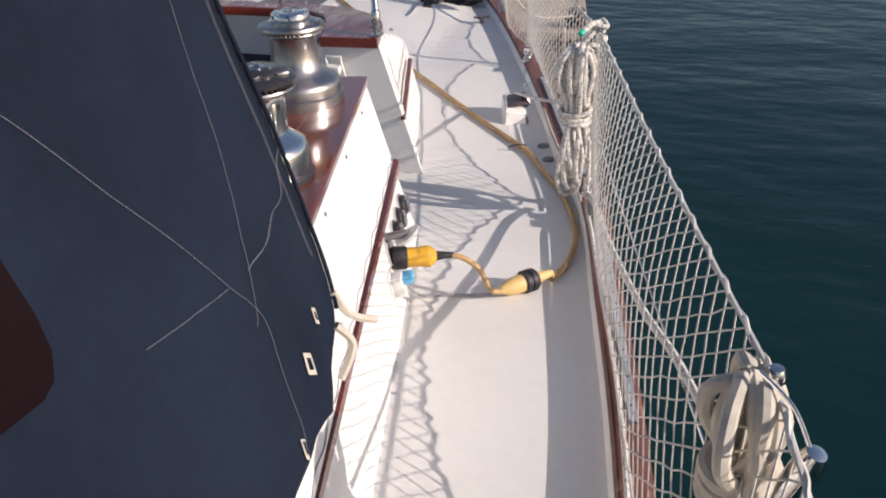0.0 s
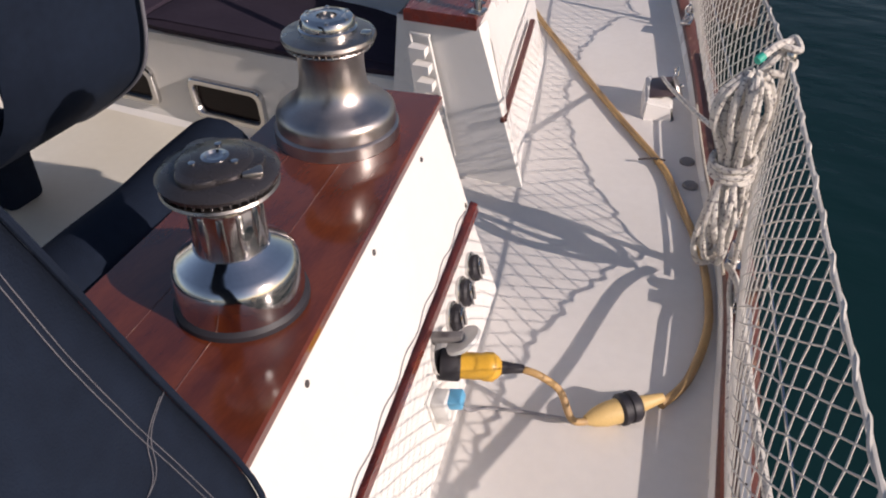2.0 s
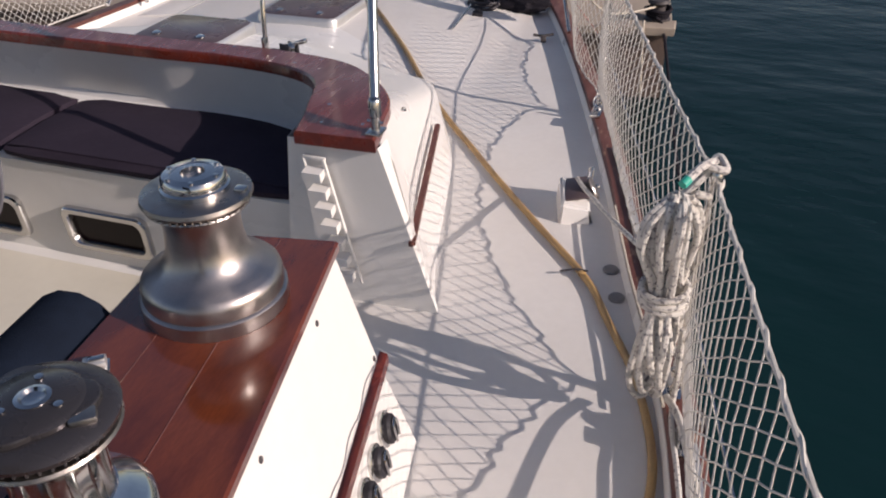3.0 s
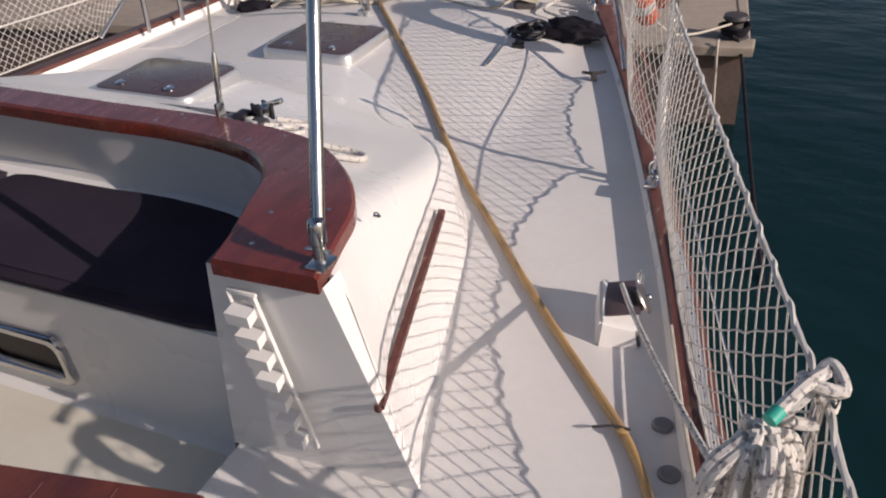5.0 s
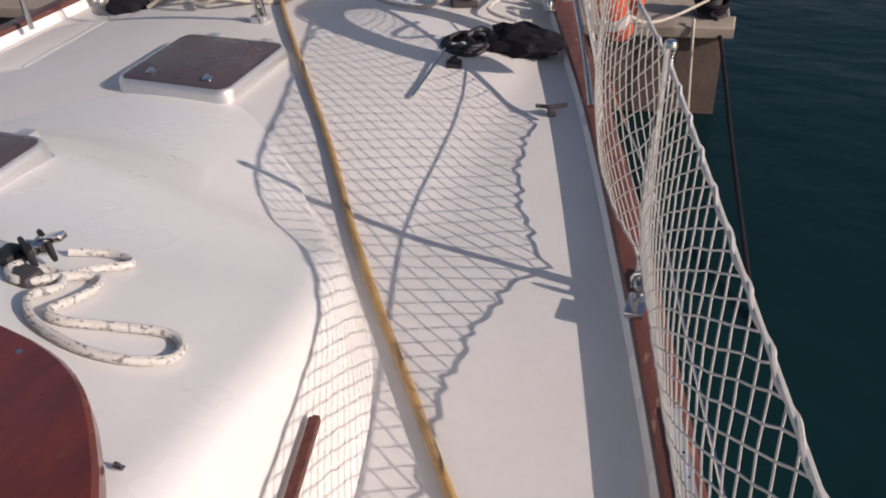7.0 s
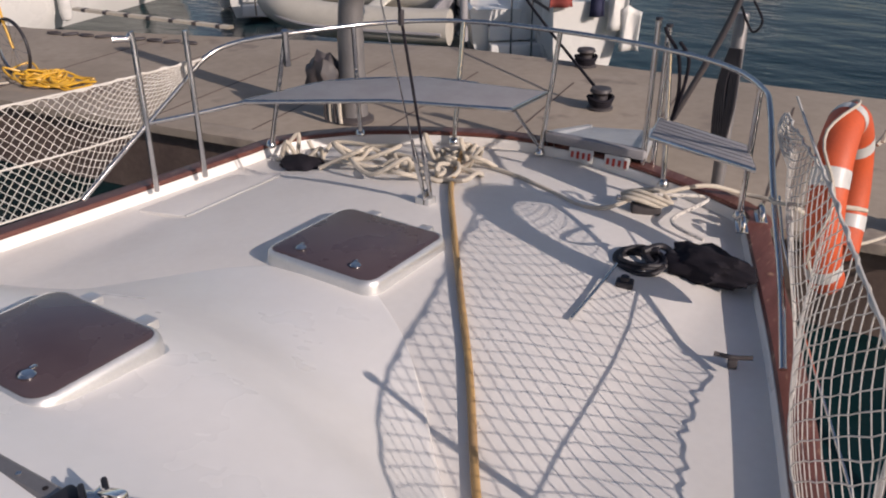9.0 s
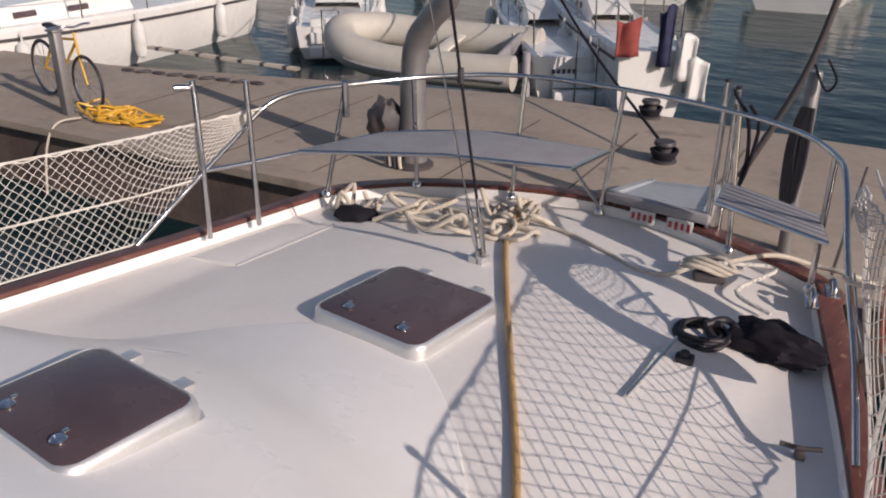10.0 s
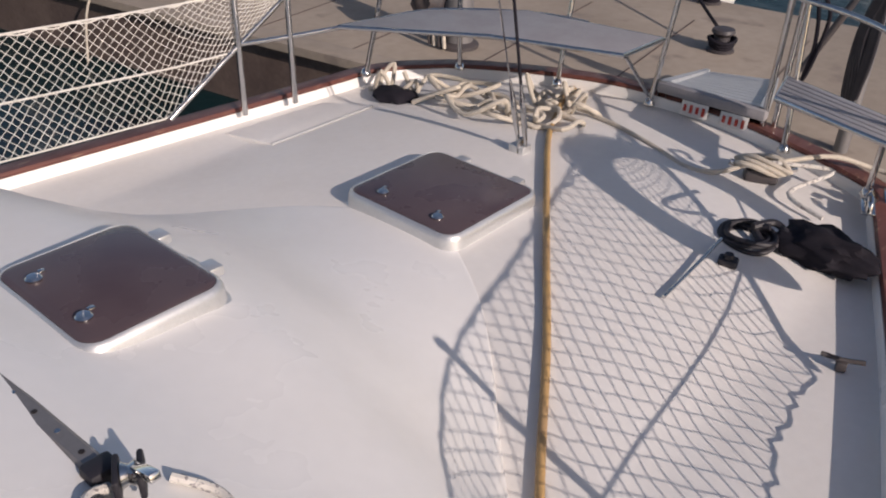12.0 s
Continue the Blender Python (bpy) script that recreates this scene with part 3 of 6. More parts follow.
def flared_winch(at, r, h, label):
    """A satin winch whose drum flares out smoothly into a broad skirt under a narrow head."""
    w = thing("winch", label, "winch", at, group="sheet winches")
    part("base_ring", lathe([(r * 1.03, 0), (r * 1.03, h * 0.10), (r * 1.0, h * 0.115), (r * 0.97, h * 0.118)], 48), M_SATIN, w)
    part("drum", lathe([(r * 0.985, h * 0.118), (r * 0.985, h * 0.20), (r * 0.965, h * 0.235), (r * 0.90, h * 0.265), (r * 0.78, h * 0.30), (r * 0.65, h * 0.35), (r * 0.565, h * 0.42), (r * 0.53, h * 0.52), (r * 0.52, h * 0.62), (r * 0.53, h * 0.70), (r * 0.56, h * 0.74)], 56), M_SATIN, w, "satin grey drum flaring into the skirt")
    part("lower_jaw", lathe([(r * 0.55, h * 0.735), (r * 0.66, h * 0.755), (r * 0.70, h * 0.775), (r * 0.69, h * 0.785), (r * 0.5, h * 0.785)], 48), M_DRUM, w)
    teeth = bmesh.new()
    for k in range(44):
        q = 2 * math.pi * k / 44
        box((r * 0.18, 0.0045, 0.011), (r * 0.62 * math.cos(q), r * 0.62 * math.sin(q), h * 0.79), 0.001, (0, -10, math.degrees(q) + 28), teeth)
    part("jaw_teeth", teeth, M_DRUM, w)
    part("upper_jaw", lathe([(r * 0.5, h * 0.80), (r * 0.72, h * 0.805), (r * 0.745, h * 0.825), (r * 0.73, h * 0.85), (r * 0.66, h * 0.862), (r * 0.44, h * 0.866)], 48), M_DRUM, w)
    part("cap", lathe([(r * 0.46, h * 0.86), (r * 0.46, h * 0.90), (r * 0.43, h * 0.912), (r * 0.43, h * 0.955), (r * 0.40, h * 0.975), (r * 0.30, h * 0.985), (r * 0.29, h * 0.978), (r * 0.16, h * 0.982), (r * 0.15, h * 0.94), (0, h * 0.93)], 40), M_STEEL, w, "stepped steel cap with a star socket")
    for k in range(6):
        q = 2 * math.pi * k / 6
        part("cap_screw", lathe([(0.005, 0), (0.005, 0.003), (0, 0.004)], 10, m=Matrix.Translation((r * 0.35 * math.cos(q), r * 0.35 * math.sin(q), h * 0.978))), M_STEEL, w)
    part("stripper", box((r * 0.16, 0.022, 0.010), (r * 0.60, 0.02, h * 0.868), 0.003, (0, 0, 10)), M_STEEL, w)
    return w


flared_winch((-0.146, -0.912, 0.657), 0.143, 0.295, "large satin grey self-tailing winch on the plinth")

stop = thing("plinth_cleat", "small brushed steel jammer on the varnished plinth", "jammer", (-0.240, -1.172, 0.6555), 38)
part("base", box((0.050, 0.036, 0.006), (0, 0, 0.003), 0.002), M_STEEL, stop)
part("body", box((0.042, 0.030, 0.016), (0, 0, 0.013), 0.004), M_ALU, stop)
part("lever", box((0.030, 0.012, 0.005), (0.004, 0, 0.0235), 0.002), M_STEEL, stop)

# ---- deck hatches ----


def hatch(at, size, turn, tilt, label):
    h = thing("deck_hatch", label, "hatch", at, turn, group="deck hatches")
    h.matrix_basis = pose(*at, tilt[0], tilt[1], turn)
    w, d = size

    def ring(grow, z, r, n=6):
        out = []
        for cx, cy, a0 in ((1, 1, 0), (-1, 1, 90), (-1, -1, 180), (1, -1, 270)):
            for k in range(n):
                a = radians(a0 + 90 * k / (n - 1))
                out.append((cx * (w / 2 + grow - r) + r * math.cos(a), cy * (d / 2 + grow - r) + r * math.sin(a), z))
        return out
    part("frame", loft([ring(0.044, -0.03, 0.075), ring(0.042, 0.002, 0.075), ring(0.032, 0.008, 0.065), ring(0.028, 0.044, 0.060), ring(0.022, 0.058, 0.055), ring(0.014, 0.063, 0.05), ring(0.004, 0.05, 0.045)], closed=True), M_ALU, h, "rounded silver aluminium frame")
    bm = loft([ring(0.011, 0.050, 0.048), ring(0.011, 0.062, 0.048), ring(0.002, 0.066, 0.045)], closed=True)
    bm.verts.ensure_lookup_table()
    bm.faces.new(bm.verts[-24:])
    part("pane", bm, M_DARK, h, "dark smoked acrylic pane")
    for s in (-0.28, 0.28):
        part("handle", lathe([(0.020, 0), (0.021, 0.006), (0.016, 0.011), (0, 0.012)], 18, m=Matrix.Translation((s * w, -0.38 * d, 0.066))), M_STEEL, h, "round latch knob")
        part("latch", box((0.014, 0.018, 0.006), (s * w - 0.022, -0.38 * d + 0.03, 0.068), 0.002), M_STEEL, h)
        part("hinge", box((0.055, 0.045, 0.03), (s * w, d / 2 + 0.045, 0.04), 0.006), M_ALU, h)
    return h


hatch((-1.672, 2.505, 0.100), (0.464, 0.444), 0, (-0.5, 0), "square smoked deck hatch with aluminium frame on the after deck")
hatch((-1.632, 1.232, 0.356), (0.412, 0.338), 1, (-1, 0), "square smoked deck hatch with aluminium frame on the aft cabin")

# ---- stanchions, lifelines and netting ----


def stanchion(x, y, h, lean, label):
    s = thing("stanchion", label, "stanchion", (x, y, 0.068), group="lifeline stanchions")
    part("foot", box((0.05, 0.09, 0.012), (0, 0, 0.006), 0.004), M_STEEL, s)
    part("socket", lathe([(0.019, 0.01), (0.019, 0.07), (0.016, 0.075)], 16), M_STEEL, s)
    part("tube", tube([(0, 0, 0.05), (lean, 0, h)], 0.0125, 14, n=0), M_STEEL, s)
    part("cap", lathe([(0.016, h - 0.01), (0.018, h + 0.004), (0.012, h + 0.016), (0, h + 0.018)], 14, m=Matrix.Translation((lean, 0, 0))), M_STEEL, s)
    return s


POSTS = ((1.30, -4.3), (1.125, -2.25), (0.765, -0.22), (0.22, 1.70))
def top_line(y):
    knots = ((-4.3, 1.42), (-2.25, 1.225), (-0.22, 0.782), (1.70, 0.225), (3.35, -0.36), (4.0, -0.60))
    for (ya, xa), (yb, xb) in zip(knots, knots[1:]):
        if y <= yb:
            break
    return xa + (xb - xa) * (y - ya) / (yb - ya)


for x, y in POSTS:
    stanchion(x, y, 0.665, top_line(y) - x, "polished stainless stanchion on the cap rail")

TOP_Z = 0.725
for z, nm in ((TOP_Z, "upper"), (0.352, "lower")):
    sag = 0.012
    line = []
    ys = [p[1] for p in POSTS] + [3.35]
    for a, c in zip(ys, ys[1:]):
        for t in span(0, 1, 8)[:-1]:
            y = a + (c - a) * t
            dip = 0.022 * max(0, 1 - abs(y - 1.7) / 1.7) if nm == "upper" else 0.06 * step(1.7, 2.7, y)
            line.append((top_line(a) + (top_line(c) - top_line(a)) * t, y, z - dip - sag * 4 * t * (1 - t)))
    line.append((top_line(3.35), 3.35, z))
    bm = tube(line, 0.005 if nm == "upper" else 0.004, 6, n=1)
    solo("lifeline", bm, M_NET if nm == "upper" else M_STEEL, "white covered wire lifeline along the stanchions", "lifeline", group="lifelines")


def net(name, place, length, height, cell, r, label):
    """Diamond netting; place(u, v) gives the point u metres along and v up (0 to 1)."""
    verts, faces = [], []
    rows_n = max(4, round(height / cell))
    cols = round(length / cell)

    def strand(p, q):
        d = (q - p)
        if d.length < 1e-6:
            return
        d.normalize()
        s = d.cross(Vector((0.3, 0.2, 0.93))).normalized()
        t = d.cross(s)
        k = len(verts)
        for c in (p - d * r, q + d * r):
            for a, e in ((1, 0), (0, 1), (-1, 0), (0, -1)):
                verts.append(tuple(c + r * (a * s + e * t)))
        for j in range(4):
            faces.append((k + j, k + (j + 1) % 4, k + 4 + (j + 1) % 4, k + 4 + j))
    jit = {}

    def node(i, j):
        if (i, j) not in jit:
            jit[i, j] = Vector(place(i * cell / 1.0 + random.uniform(-0.003, 0.003), min(1, max(0, j / rows_n + (random.uniform(-0.006, 0.006) if 0 < j < rows_n else 0)))))
        return jit[i, j]
    for i in range(cols):
        for j in range(rows_n):
            if (i + j) % 2 == 0:
                strand(node(i, j), node(i + 1, j + 1))
            else:
                strand(node(i, j + 1), node(i + 1, j))
    me = bpy.data.meshes.new(name)
    me.from_pydata(verts, [], faces)
    me.materials.append(M_NET)
    ob = tagged(new(name, me), label, "netting", kind="stuff")
    return ob, node, cols, rows_n


Y0, Y1 = -4.3, 3.45
ATTACH = [-4.3, -2.25, -0.22, 1.74, 2.55, 3.2, 3.45]


def net_place(u, v):
    y = Y0 + u
    a = max(k for k in ATTACH if k <= y + 1e-6) if y > ATTACH[0] else ATTACH[0]
    c = next((k for k in ATTACH if k > a + 1e-6), ATTACH[-1] + 0.5)
    t = (y - a) / (c - a)
    sc = max(0.0, 4 * t * (1 - t))
    z0 = 0.12 + 0.14 * min(1, 0.5 * (c - a)) ** 3 * sc ** 0.75
    z0 += 0.5 * min(1, max(0, (y - 2.62) / 0.82))
    xb, xt = edge(min(y, 3.6)) + 0.055 - 0.055 * sc * (y < 2.55), top_line(y)
    bulge = 0.03 * math.sin(math.pi * v) * (0.5 + sc)
    return (xb + (xt - xb) * v - bulge, y, z0 + max(0.01, TOP_Z - 0.022 * max(0, 1 - abs(y - 1.7) / 1.7) - 0.012 * sc - 0.09 * step(2.6, 3.45, y) - z0) * v)


ob, node, cols, rows_n = net("netting", net_place, Y1 - Y0, 0.60, 0.031, 0.0020, "white diamond safety netting laced between lifelines and rail")
bm = tube([node(i, 0) + Vector((0, 0, 0.006 * math.sin(i * 2.6) + 0.004 * math.sin(i * 0.9))) for i in range(cols + 1)], 0.0042, 6, n=1)
solo("net_foot_rope", bm, M_NET, "white scalloped foot rope of the netting", "rope")
bm = tube([node(i, rows_n) + Vector((0.0045 * math.sin(i * 1.5), 0, 0.0045 * math.cos(i * 1.5))) for i in range(cols + 1)], 0.0046, 6, n=3)
solo("net_lacing", bm, M_NET, "white cord laced spirally round the lifeline", "rope")
from mathutils.bvhtree import BVHTree


# ---- water and quay ----
bm = bmesh.new()
bmesh.ops.create_grid(bm, x_segments=1, y_segments=1, size=1500)
bmesh.ops.translate(bm, vec=(0, 0, -1.75), verts=bm.verts)
solo("water", bm, M_WATER, "dark green rippled harbour water", "water", kind="structure")

QUAY = [(-32.0, 1.25), (-9.2, 4.84), (-1.55, 6.05), (0.20, 6.33), (-0.10, 8.6), (-0.75, 9.95), (-5.8, 9.5), (-11.5, 7.2), (-32.0, 0.6 + 2.9)]
QZ = -1.0
quay = thing("quay", "weathered concrete quay with stained walls", "quay", kind="structure")
part("quay_top", prism(QUAY, -1.06, QZ, bevel=0.02), M_CONCRETE, quay)
inset = [(x * 0.999 - 0.05 * (1 if x > -1 else 0), y + (0.05 if k < 4 else -0.05)) for k, (x, y) in enumerate(QUAY)]
part("quay_wall", prism(inset, -4.0, -1.05), M_WETWALL, quay, "dark tide-stained quay wall")
near_dir = Vector((7.65, 1.21, 0)).normalized()
part("quay_kerb", prism([(-32, 1.22), (-9.2, 4.80), (-1.55, 6.01), (0.22, 6.29), (0.21, 6.55), (-1.55, 6.28), (-9.2, 5.07), (-32, 1.5)], -1.07, QZ + 0.012, bevel=0.02), M_CONCRETE, quay, "concrete edge beam")
for k in range(9):
    p = Vector((-9.2, 4.84, 0)) + near_dir * (k * 1.15)
    part("joint", box((0.015, 2.9, 0.006), (p.x, p.y + 1.6, QZ + 0.001), 0, (0, 0, 9)), M_WETWALL, quay)

# ---- things on the aft cabin ----
handrail = solo("cabin_strip", loft([[(x + 0.002, y, z - 0.009), (x + 0.017, y + 0.004, z - 0.007), (x + 0.015, y + 0.004, z + 0.008), (x - 0.003, y, z + 0.010)]
                                    for x, y, z in [(-0.075 - 0.21 * t, -0.03 + 0.84 * t, 0.275 + 0.004 * t) for t in span(0, 1, 12)]], closed=True), M_RAILWOOD,
                "slim dark mahogany strip on the cabin side", "wood strip")
for t in (0, 1):
    x, y, z = -0.075 - 0.21 * t, -0.03 + 0.84 * t, 0.277
    tip = part("end_cap", box((0.018, 0.012, 0.019), (x + 0.007, y + (0.006 if t else -0.006), z), 0.005), M_RAILWOOD, handrail)

rack = thing("winch_handle_rack", "white plastic line rack with open clips on the cabin front", "rack")
R0, R1 = Vector((-0.325, -0.062, 0.545)), Vector((-0.245, -0.035, 0.10))
side = Vector((-1, 0.0, 0))
part("strip", loft([[p + Vector((0.004, -0.002, 0)), p + Vector((0.004, -0.012, 0)), p + Vector((-0.004, -0.012, 0)), p + Vector((-0.004, -0.002, 0))] for p in (R0, R1)], closed=True), M_GEL, rack)
part("strip", box((0.075, 0.01, 0.012), (-0.355, -0.066, 0.545), 0.003), M_GEL, rack)
part("strip", tube([R0 + Vector((-0.066, -0.006, 0.0)), R0 + Vector((-0.060, -0.006, -0.03))], 0.004, 6, n=0), M_GEL, rack)
for k in range(7):
    p = R0.lerp(R1, (k + 0.75) / 7.4)
    bm = bmesh.new()
    x0, x1, d_ = p.x - 0.066 + 0.002 * k, p.x - 0.006, p.y - 0.004
    loft([[(x, d_, p.z + 0.014), (x, d_ - 0.040, p.z + 0.010), (x, d_ - 0.036, p.z - 0.022), (x, d_, p.z - 0.008)] for x in (x0, x1)], closed=True, bm=bm)
    bm.verts.ensure_lookup_table()
    bm.faces.new(bm.verts[:4])
    bm.faces.new(bm.verts[4:8])
    part("clip", bm, M_GEL, rack, smooth=False)
    part("lug", box((0.010, 0.012, 0.020), (x0 - 0.004, d_ - 0.006, p.z - 0.022), 0.002), M_GEL, rack)

pole = thing("gallows_pole", "polished stainless pole standing on the cockpit rim", "pole", (-0.165, -0.03, 0.635))
part("foot", box((0.045, 0.06, 0.01), (0, 0, 0.004), 0.003), M_STEEL, pole)
part("fork", lathe([(0.014, 0.0), (0.014, 0.05), (0.019, 0.055), (0.019, 0.10), (0.016, 0.105)], 16), M_STEEL, pole)
part("tube", tube([(0, 0, 0.055), (-0.05, 0.14, 0.33), (-0.12, 0.33, 0.68), (-0.25, 0.66, 1.30)], 0.0150, 16, n=2), M_STEEL, pole)
part("pin", tube([(-0.025, 0, 0.035), (0.025, 0, 0.035)], 0.005, 8, n=0), M_STEEL, pole)

stay = thing("wire_stay", "stainless wire stay with a turnbuckle on the cockpit rim", "stay", (-0.885, 0.615, 0.60))
part("tang", box((0.012, 0.035, 0.05), (0, 0, 0.02), 0.003), M_STEEL, stay)
part("turnbuckle", lathe([(0.005, 0.03), (0.009, 0.05), (0.009, 0.17), (0.005, 0.19)], 12, m=pose(0, 0, 0, -8.5, -1.6, 0)), M_STEEL, stay)
part("wire", tube([(-0.005, 0.027, 0.18), (-0.038, 0.205, 1.35)], 0.0035, 8, n=0), M_STEEL, stay)

for x, y, z in ((-0.20, 0.275, 0.575), (-0.36, 0.43, 0.548)):
    e = thing("pad_eye", "small worn bronze fitting on the white cabin top", "deck fitting", (x, y, z), group="cabin fittings")
    part("plate", box((0.018, 0.010, 0.004), (0, 0, 0.0), 0.001), M_STEEL, e)
    part("loop", tube([(-0.005, 0, 0), (-0.006, 0, 0.007), (0, 0, 0.010), (0.006, 0, 0.007), (0.005, 0, 0)], 0.0018, 8), M_IRON, e)

traveller = thing("mainsheet_traveller", "grey perforated traveller track on the aft cabin", "track")
T0, T1 = Vector((-2.45, 0.80, 0.475)), Vector((-1.03, 0.875, 0.462))
part("track", loft([[p + Vector((0, -0.022, -0.02)), p + Vector((0, -0.022, 0.012)), p + Vector((0, -0.014, 0.020)), p + Vector((0, 0.014, 0.020)), p + Vector((0, 0.022, 0.012)), p + Vector((0, 0.022, -0.02))] for p in (T0, T1)], closed=True), M_POSTGREY, traveller, smooth=False)
for k in range(18):
    p = T0.lerp(T1, (k + 0.5) / 18)
    part("hole", lathe([(0.006, 0), (0.006, 0.001), (0, 0.001)], 10, m=Matrix.Translation(p + Vector((0, 0, 0.0203)))), M_HOLE if k % 2 else M_STEEL, traveller)
part("end_stop", box((0.05, 0.06, 0.045), T1 + Vector((0.02, 0, 0.01)), 0.01), M_BLACK, traveller)
block = thing("cam_block", "black and chrome cam cleat block beside the traveller", "block", (-0.945, 0.895, 0.470), -30)
part("cheek", box((0.075, 0.012, 0.05), (0, -0.02, 0.025), 0.005), M_BLACK, block)
part("cheek", box((0.075, 0.012, 0.05), (0, 0.02, 0.025), 0.005), M_BLACK, block)
part("sheave", lathe([(0.024, -0.012), (0.018, 0), (0.024, 0.012)], 20, m=pose(0, 0, 0.03, 90, 0, 0)), M_STEEL, block)
part("cam", box((0.07, 0.022, 0.018), (0.03, 0.03, 0.055), 0.004, (0, -20, 30)), M_CHROME, block)
part("cam", box((0.06, 0.055, 0.05), (0.075, -0.05, 0.012), 0.014, (0, 0, 25)), M_IRON, block)


def cabin_top(x, y):
    """Height of the cabin's skin."""
    sec = cabin_section(y)
    for a, c in zip(sec, sec[1:]):
        if c[0] <= x <= a[0]:
            return a[2] + (c[2] - a[2]) * (a[0] - x) / (a[0] - c[0] or 1)
    return sec[-1][2]


def laid(points, r, ground, lift=0.0):
    return [(x + 0.025, y - 0.035, ground(x + 0.025, y - 0.035) + r + lift) for x, y in points]


bm = tube(laid([(-0.99, 0.90), (-0.985, 0.86), (-0.94, 0.83), (-0.90, 0.85), (-0.86, 0.96), (-0.83, 1.03), (-0.90, 1.05), (-0.97, 1.0)], 0.0095, cabin_top, 0.004), 0.0095, 8)
sheet = thing("mainsheet_tail", "white rope with dark flecks looped on the cabin top", "rope")
part("standing_part", bm, M_FLECK, sheet)
bm = tube(laid([(-0.90, 0.86), (-0.84, 0.93), (-0.80, 0.90), (-0.79, 0.83), (-0.79, 0.76), (-0.74, 0.745), (-0.66, 0.78), (-0.57, 0.815), (-0.52, 0.79), (-0.51, 0.74), (-0.56, 0.70), (-0.64, 0.685), (-0.73, 0.70), (-0.81, 0.735), (-0.86, 0.79), (-0.85, 0.85), (-0.90, 0.90), (-0.96, 0.87)], 0.0095, cabin_top, 0.004), 0.0095, 8)
part("loose_loop", bm, M_FLECK, sheet)

# ---- cockpit: cushions, windows, canvas ----


def seat_pad(x0, x1, label):
    """A flat seat cushion on the helm seat, cut to the curve of the coaming behind it."""
    xs = span(x0, x1, 12)

    def back(x):
        x = x if x > MID_X else 2 * MID_X - x
        line = sorted(seat_line)
        for (xa, ya), (xb, yb) in zip(line, line[1:]):
            if xa <= x <= xb:
                return max(0.10, ya + (yb - ya) * (x - xa) / (xb - xa or 1) + 0.062)
        return 0.10
    c = thing("cockpit_cushion", label, "cushion", group="cockpit cushions")
    rows = []
    for i, x in enumerate(xs):
        e = 0.014 if i in (0, len(xs) - 1) else 0.0
        y1 = back(x)
        rows.append([(x, 0.012 + e, SEAT_Z + 0.002), (x, 0.002 + e, SEAT_Z + 0.026), (x, 0.024 + e, SEAT_Z + 0.050 - e), (x, 0.5 * y1, SEAT_Z + 0.058 - e), (x, y1 - 0.03 - e, SEAT_Z + 0.052 - e), (x, y1 - e, SEAT_Z + 0.03), (x, y1 - 0.02 - e, SEAT_Z + 0.004)])
    bm = loft(rows, closed=True)
    bm.verts.ensure_lookup_table()
    bm.faces.new(bm.verts[:7])
    bm.faces.new(bm.verts[-7:])
    part("cover", bm, M_CUSHION, c)
    part("piping", tube([(r[2][0], r[2][1], r[2][2]) for r in rows], 0.004, 6, n=1), M_CUSHION, c)
    return c


seat_pad(-0.50, -1.66, "dark plum-navy canvas cushion on the helm seat")
seat_pad(-1.70, -2.74, "dark plum-navy canvas cushion on the helm seat")
for x in (-1.30, -1.86):
    w = thing("port_light", "small rounded window in the cockpit seat front", "window", group="cockpit windows")
    w.matrix_basis = pose(x, 0.037, 0.052, 90 + 5, 0, 0)

    def rr(wd, ht, z, r=0.035, n=5):
        out = []
        for cx, cy, a0 in ((1, 1, 0), (-1, 1, 90), (-1, -1, 180), (1, -1, 270)):
            for k in range(n):
                q = radians(a0 + 90 * k / (n - 1))
                out.append((cx * (wd / 2 - r) + r * math.cos(q), cy * (ht / 2 - r) + r * math.sin(q), z))
        return out
    part("frame", loft([rr(0.37, 0.185, -0.03), rr(0.37, 0.185, 0.010), rr(0.36, 0.175, 0.016), rr(0.325, 0.14, 0.016), rr(0.315, 0.13, 0.004), rr(0.31, 0.125, -0.03)], closed=True), M_STEEL, w)
    bm = loft([rr(0.315, 0.13, -0.010), rr(0.31, 0.125, -0.006)], closed=True)
    bm.verts.ensure_lookup_table()
    bm.faces.new(bm.verts[-20:])
    part("pane", bm, M_VINYL, w, "dark recessed pane")

# sprayhood: side panel laced to the coaming
HOOD_EDGE = ((0.358, -1.961, 0.563), (0.31, -1.881, 0.601), (0.277, -1.856, 0.679), (0.258, -1.954, 0.974), (0.223, -2.023, 1.208), (0.214, -2.101, 1.408), (0.179, -2.165, 1.631), (-0.065, -2.218, 1.924), (-0.514, -2.267, 2.113))
HOOD_FOOT = ((0.443, -2.225, 0.515), (0.414, -2.201, 0.576), (0.377, -2.214, 0.703), (0.339, -2.312, 0.98), (0.297, -2.39, 1.235), (0.265, -2.47, 1.458), (0.212, -2.541, 1.673), (-0.042, -2.616, 1.968), (-0.501, -2.707, 2.161))
HOOD_MID = ((0.507, -2.588, 0.572), (0.492, -2.605, 0.636), (0.458, -2.638, 0.785), (0.401, -2.708, 1.02), (0.333, -2.795, 1.309), (0.271, -2.886, 1.546), (0.218, -2.989, 1.763), (-0.028, -3.087, 2.018), (-0.487, -3.147, 2.209))
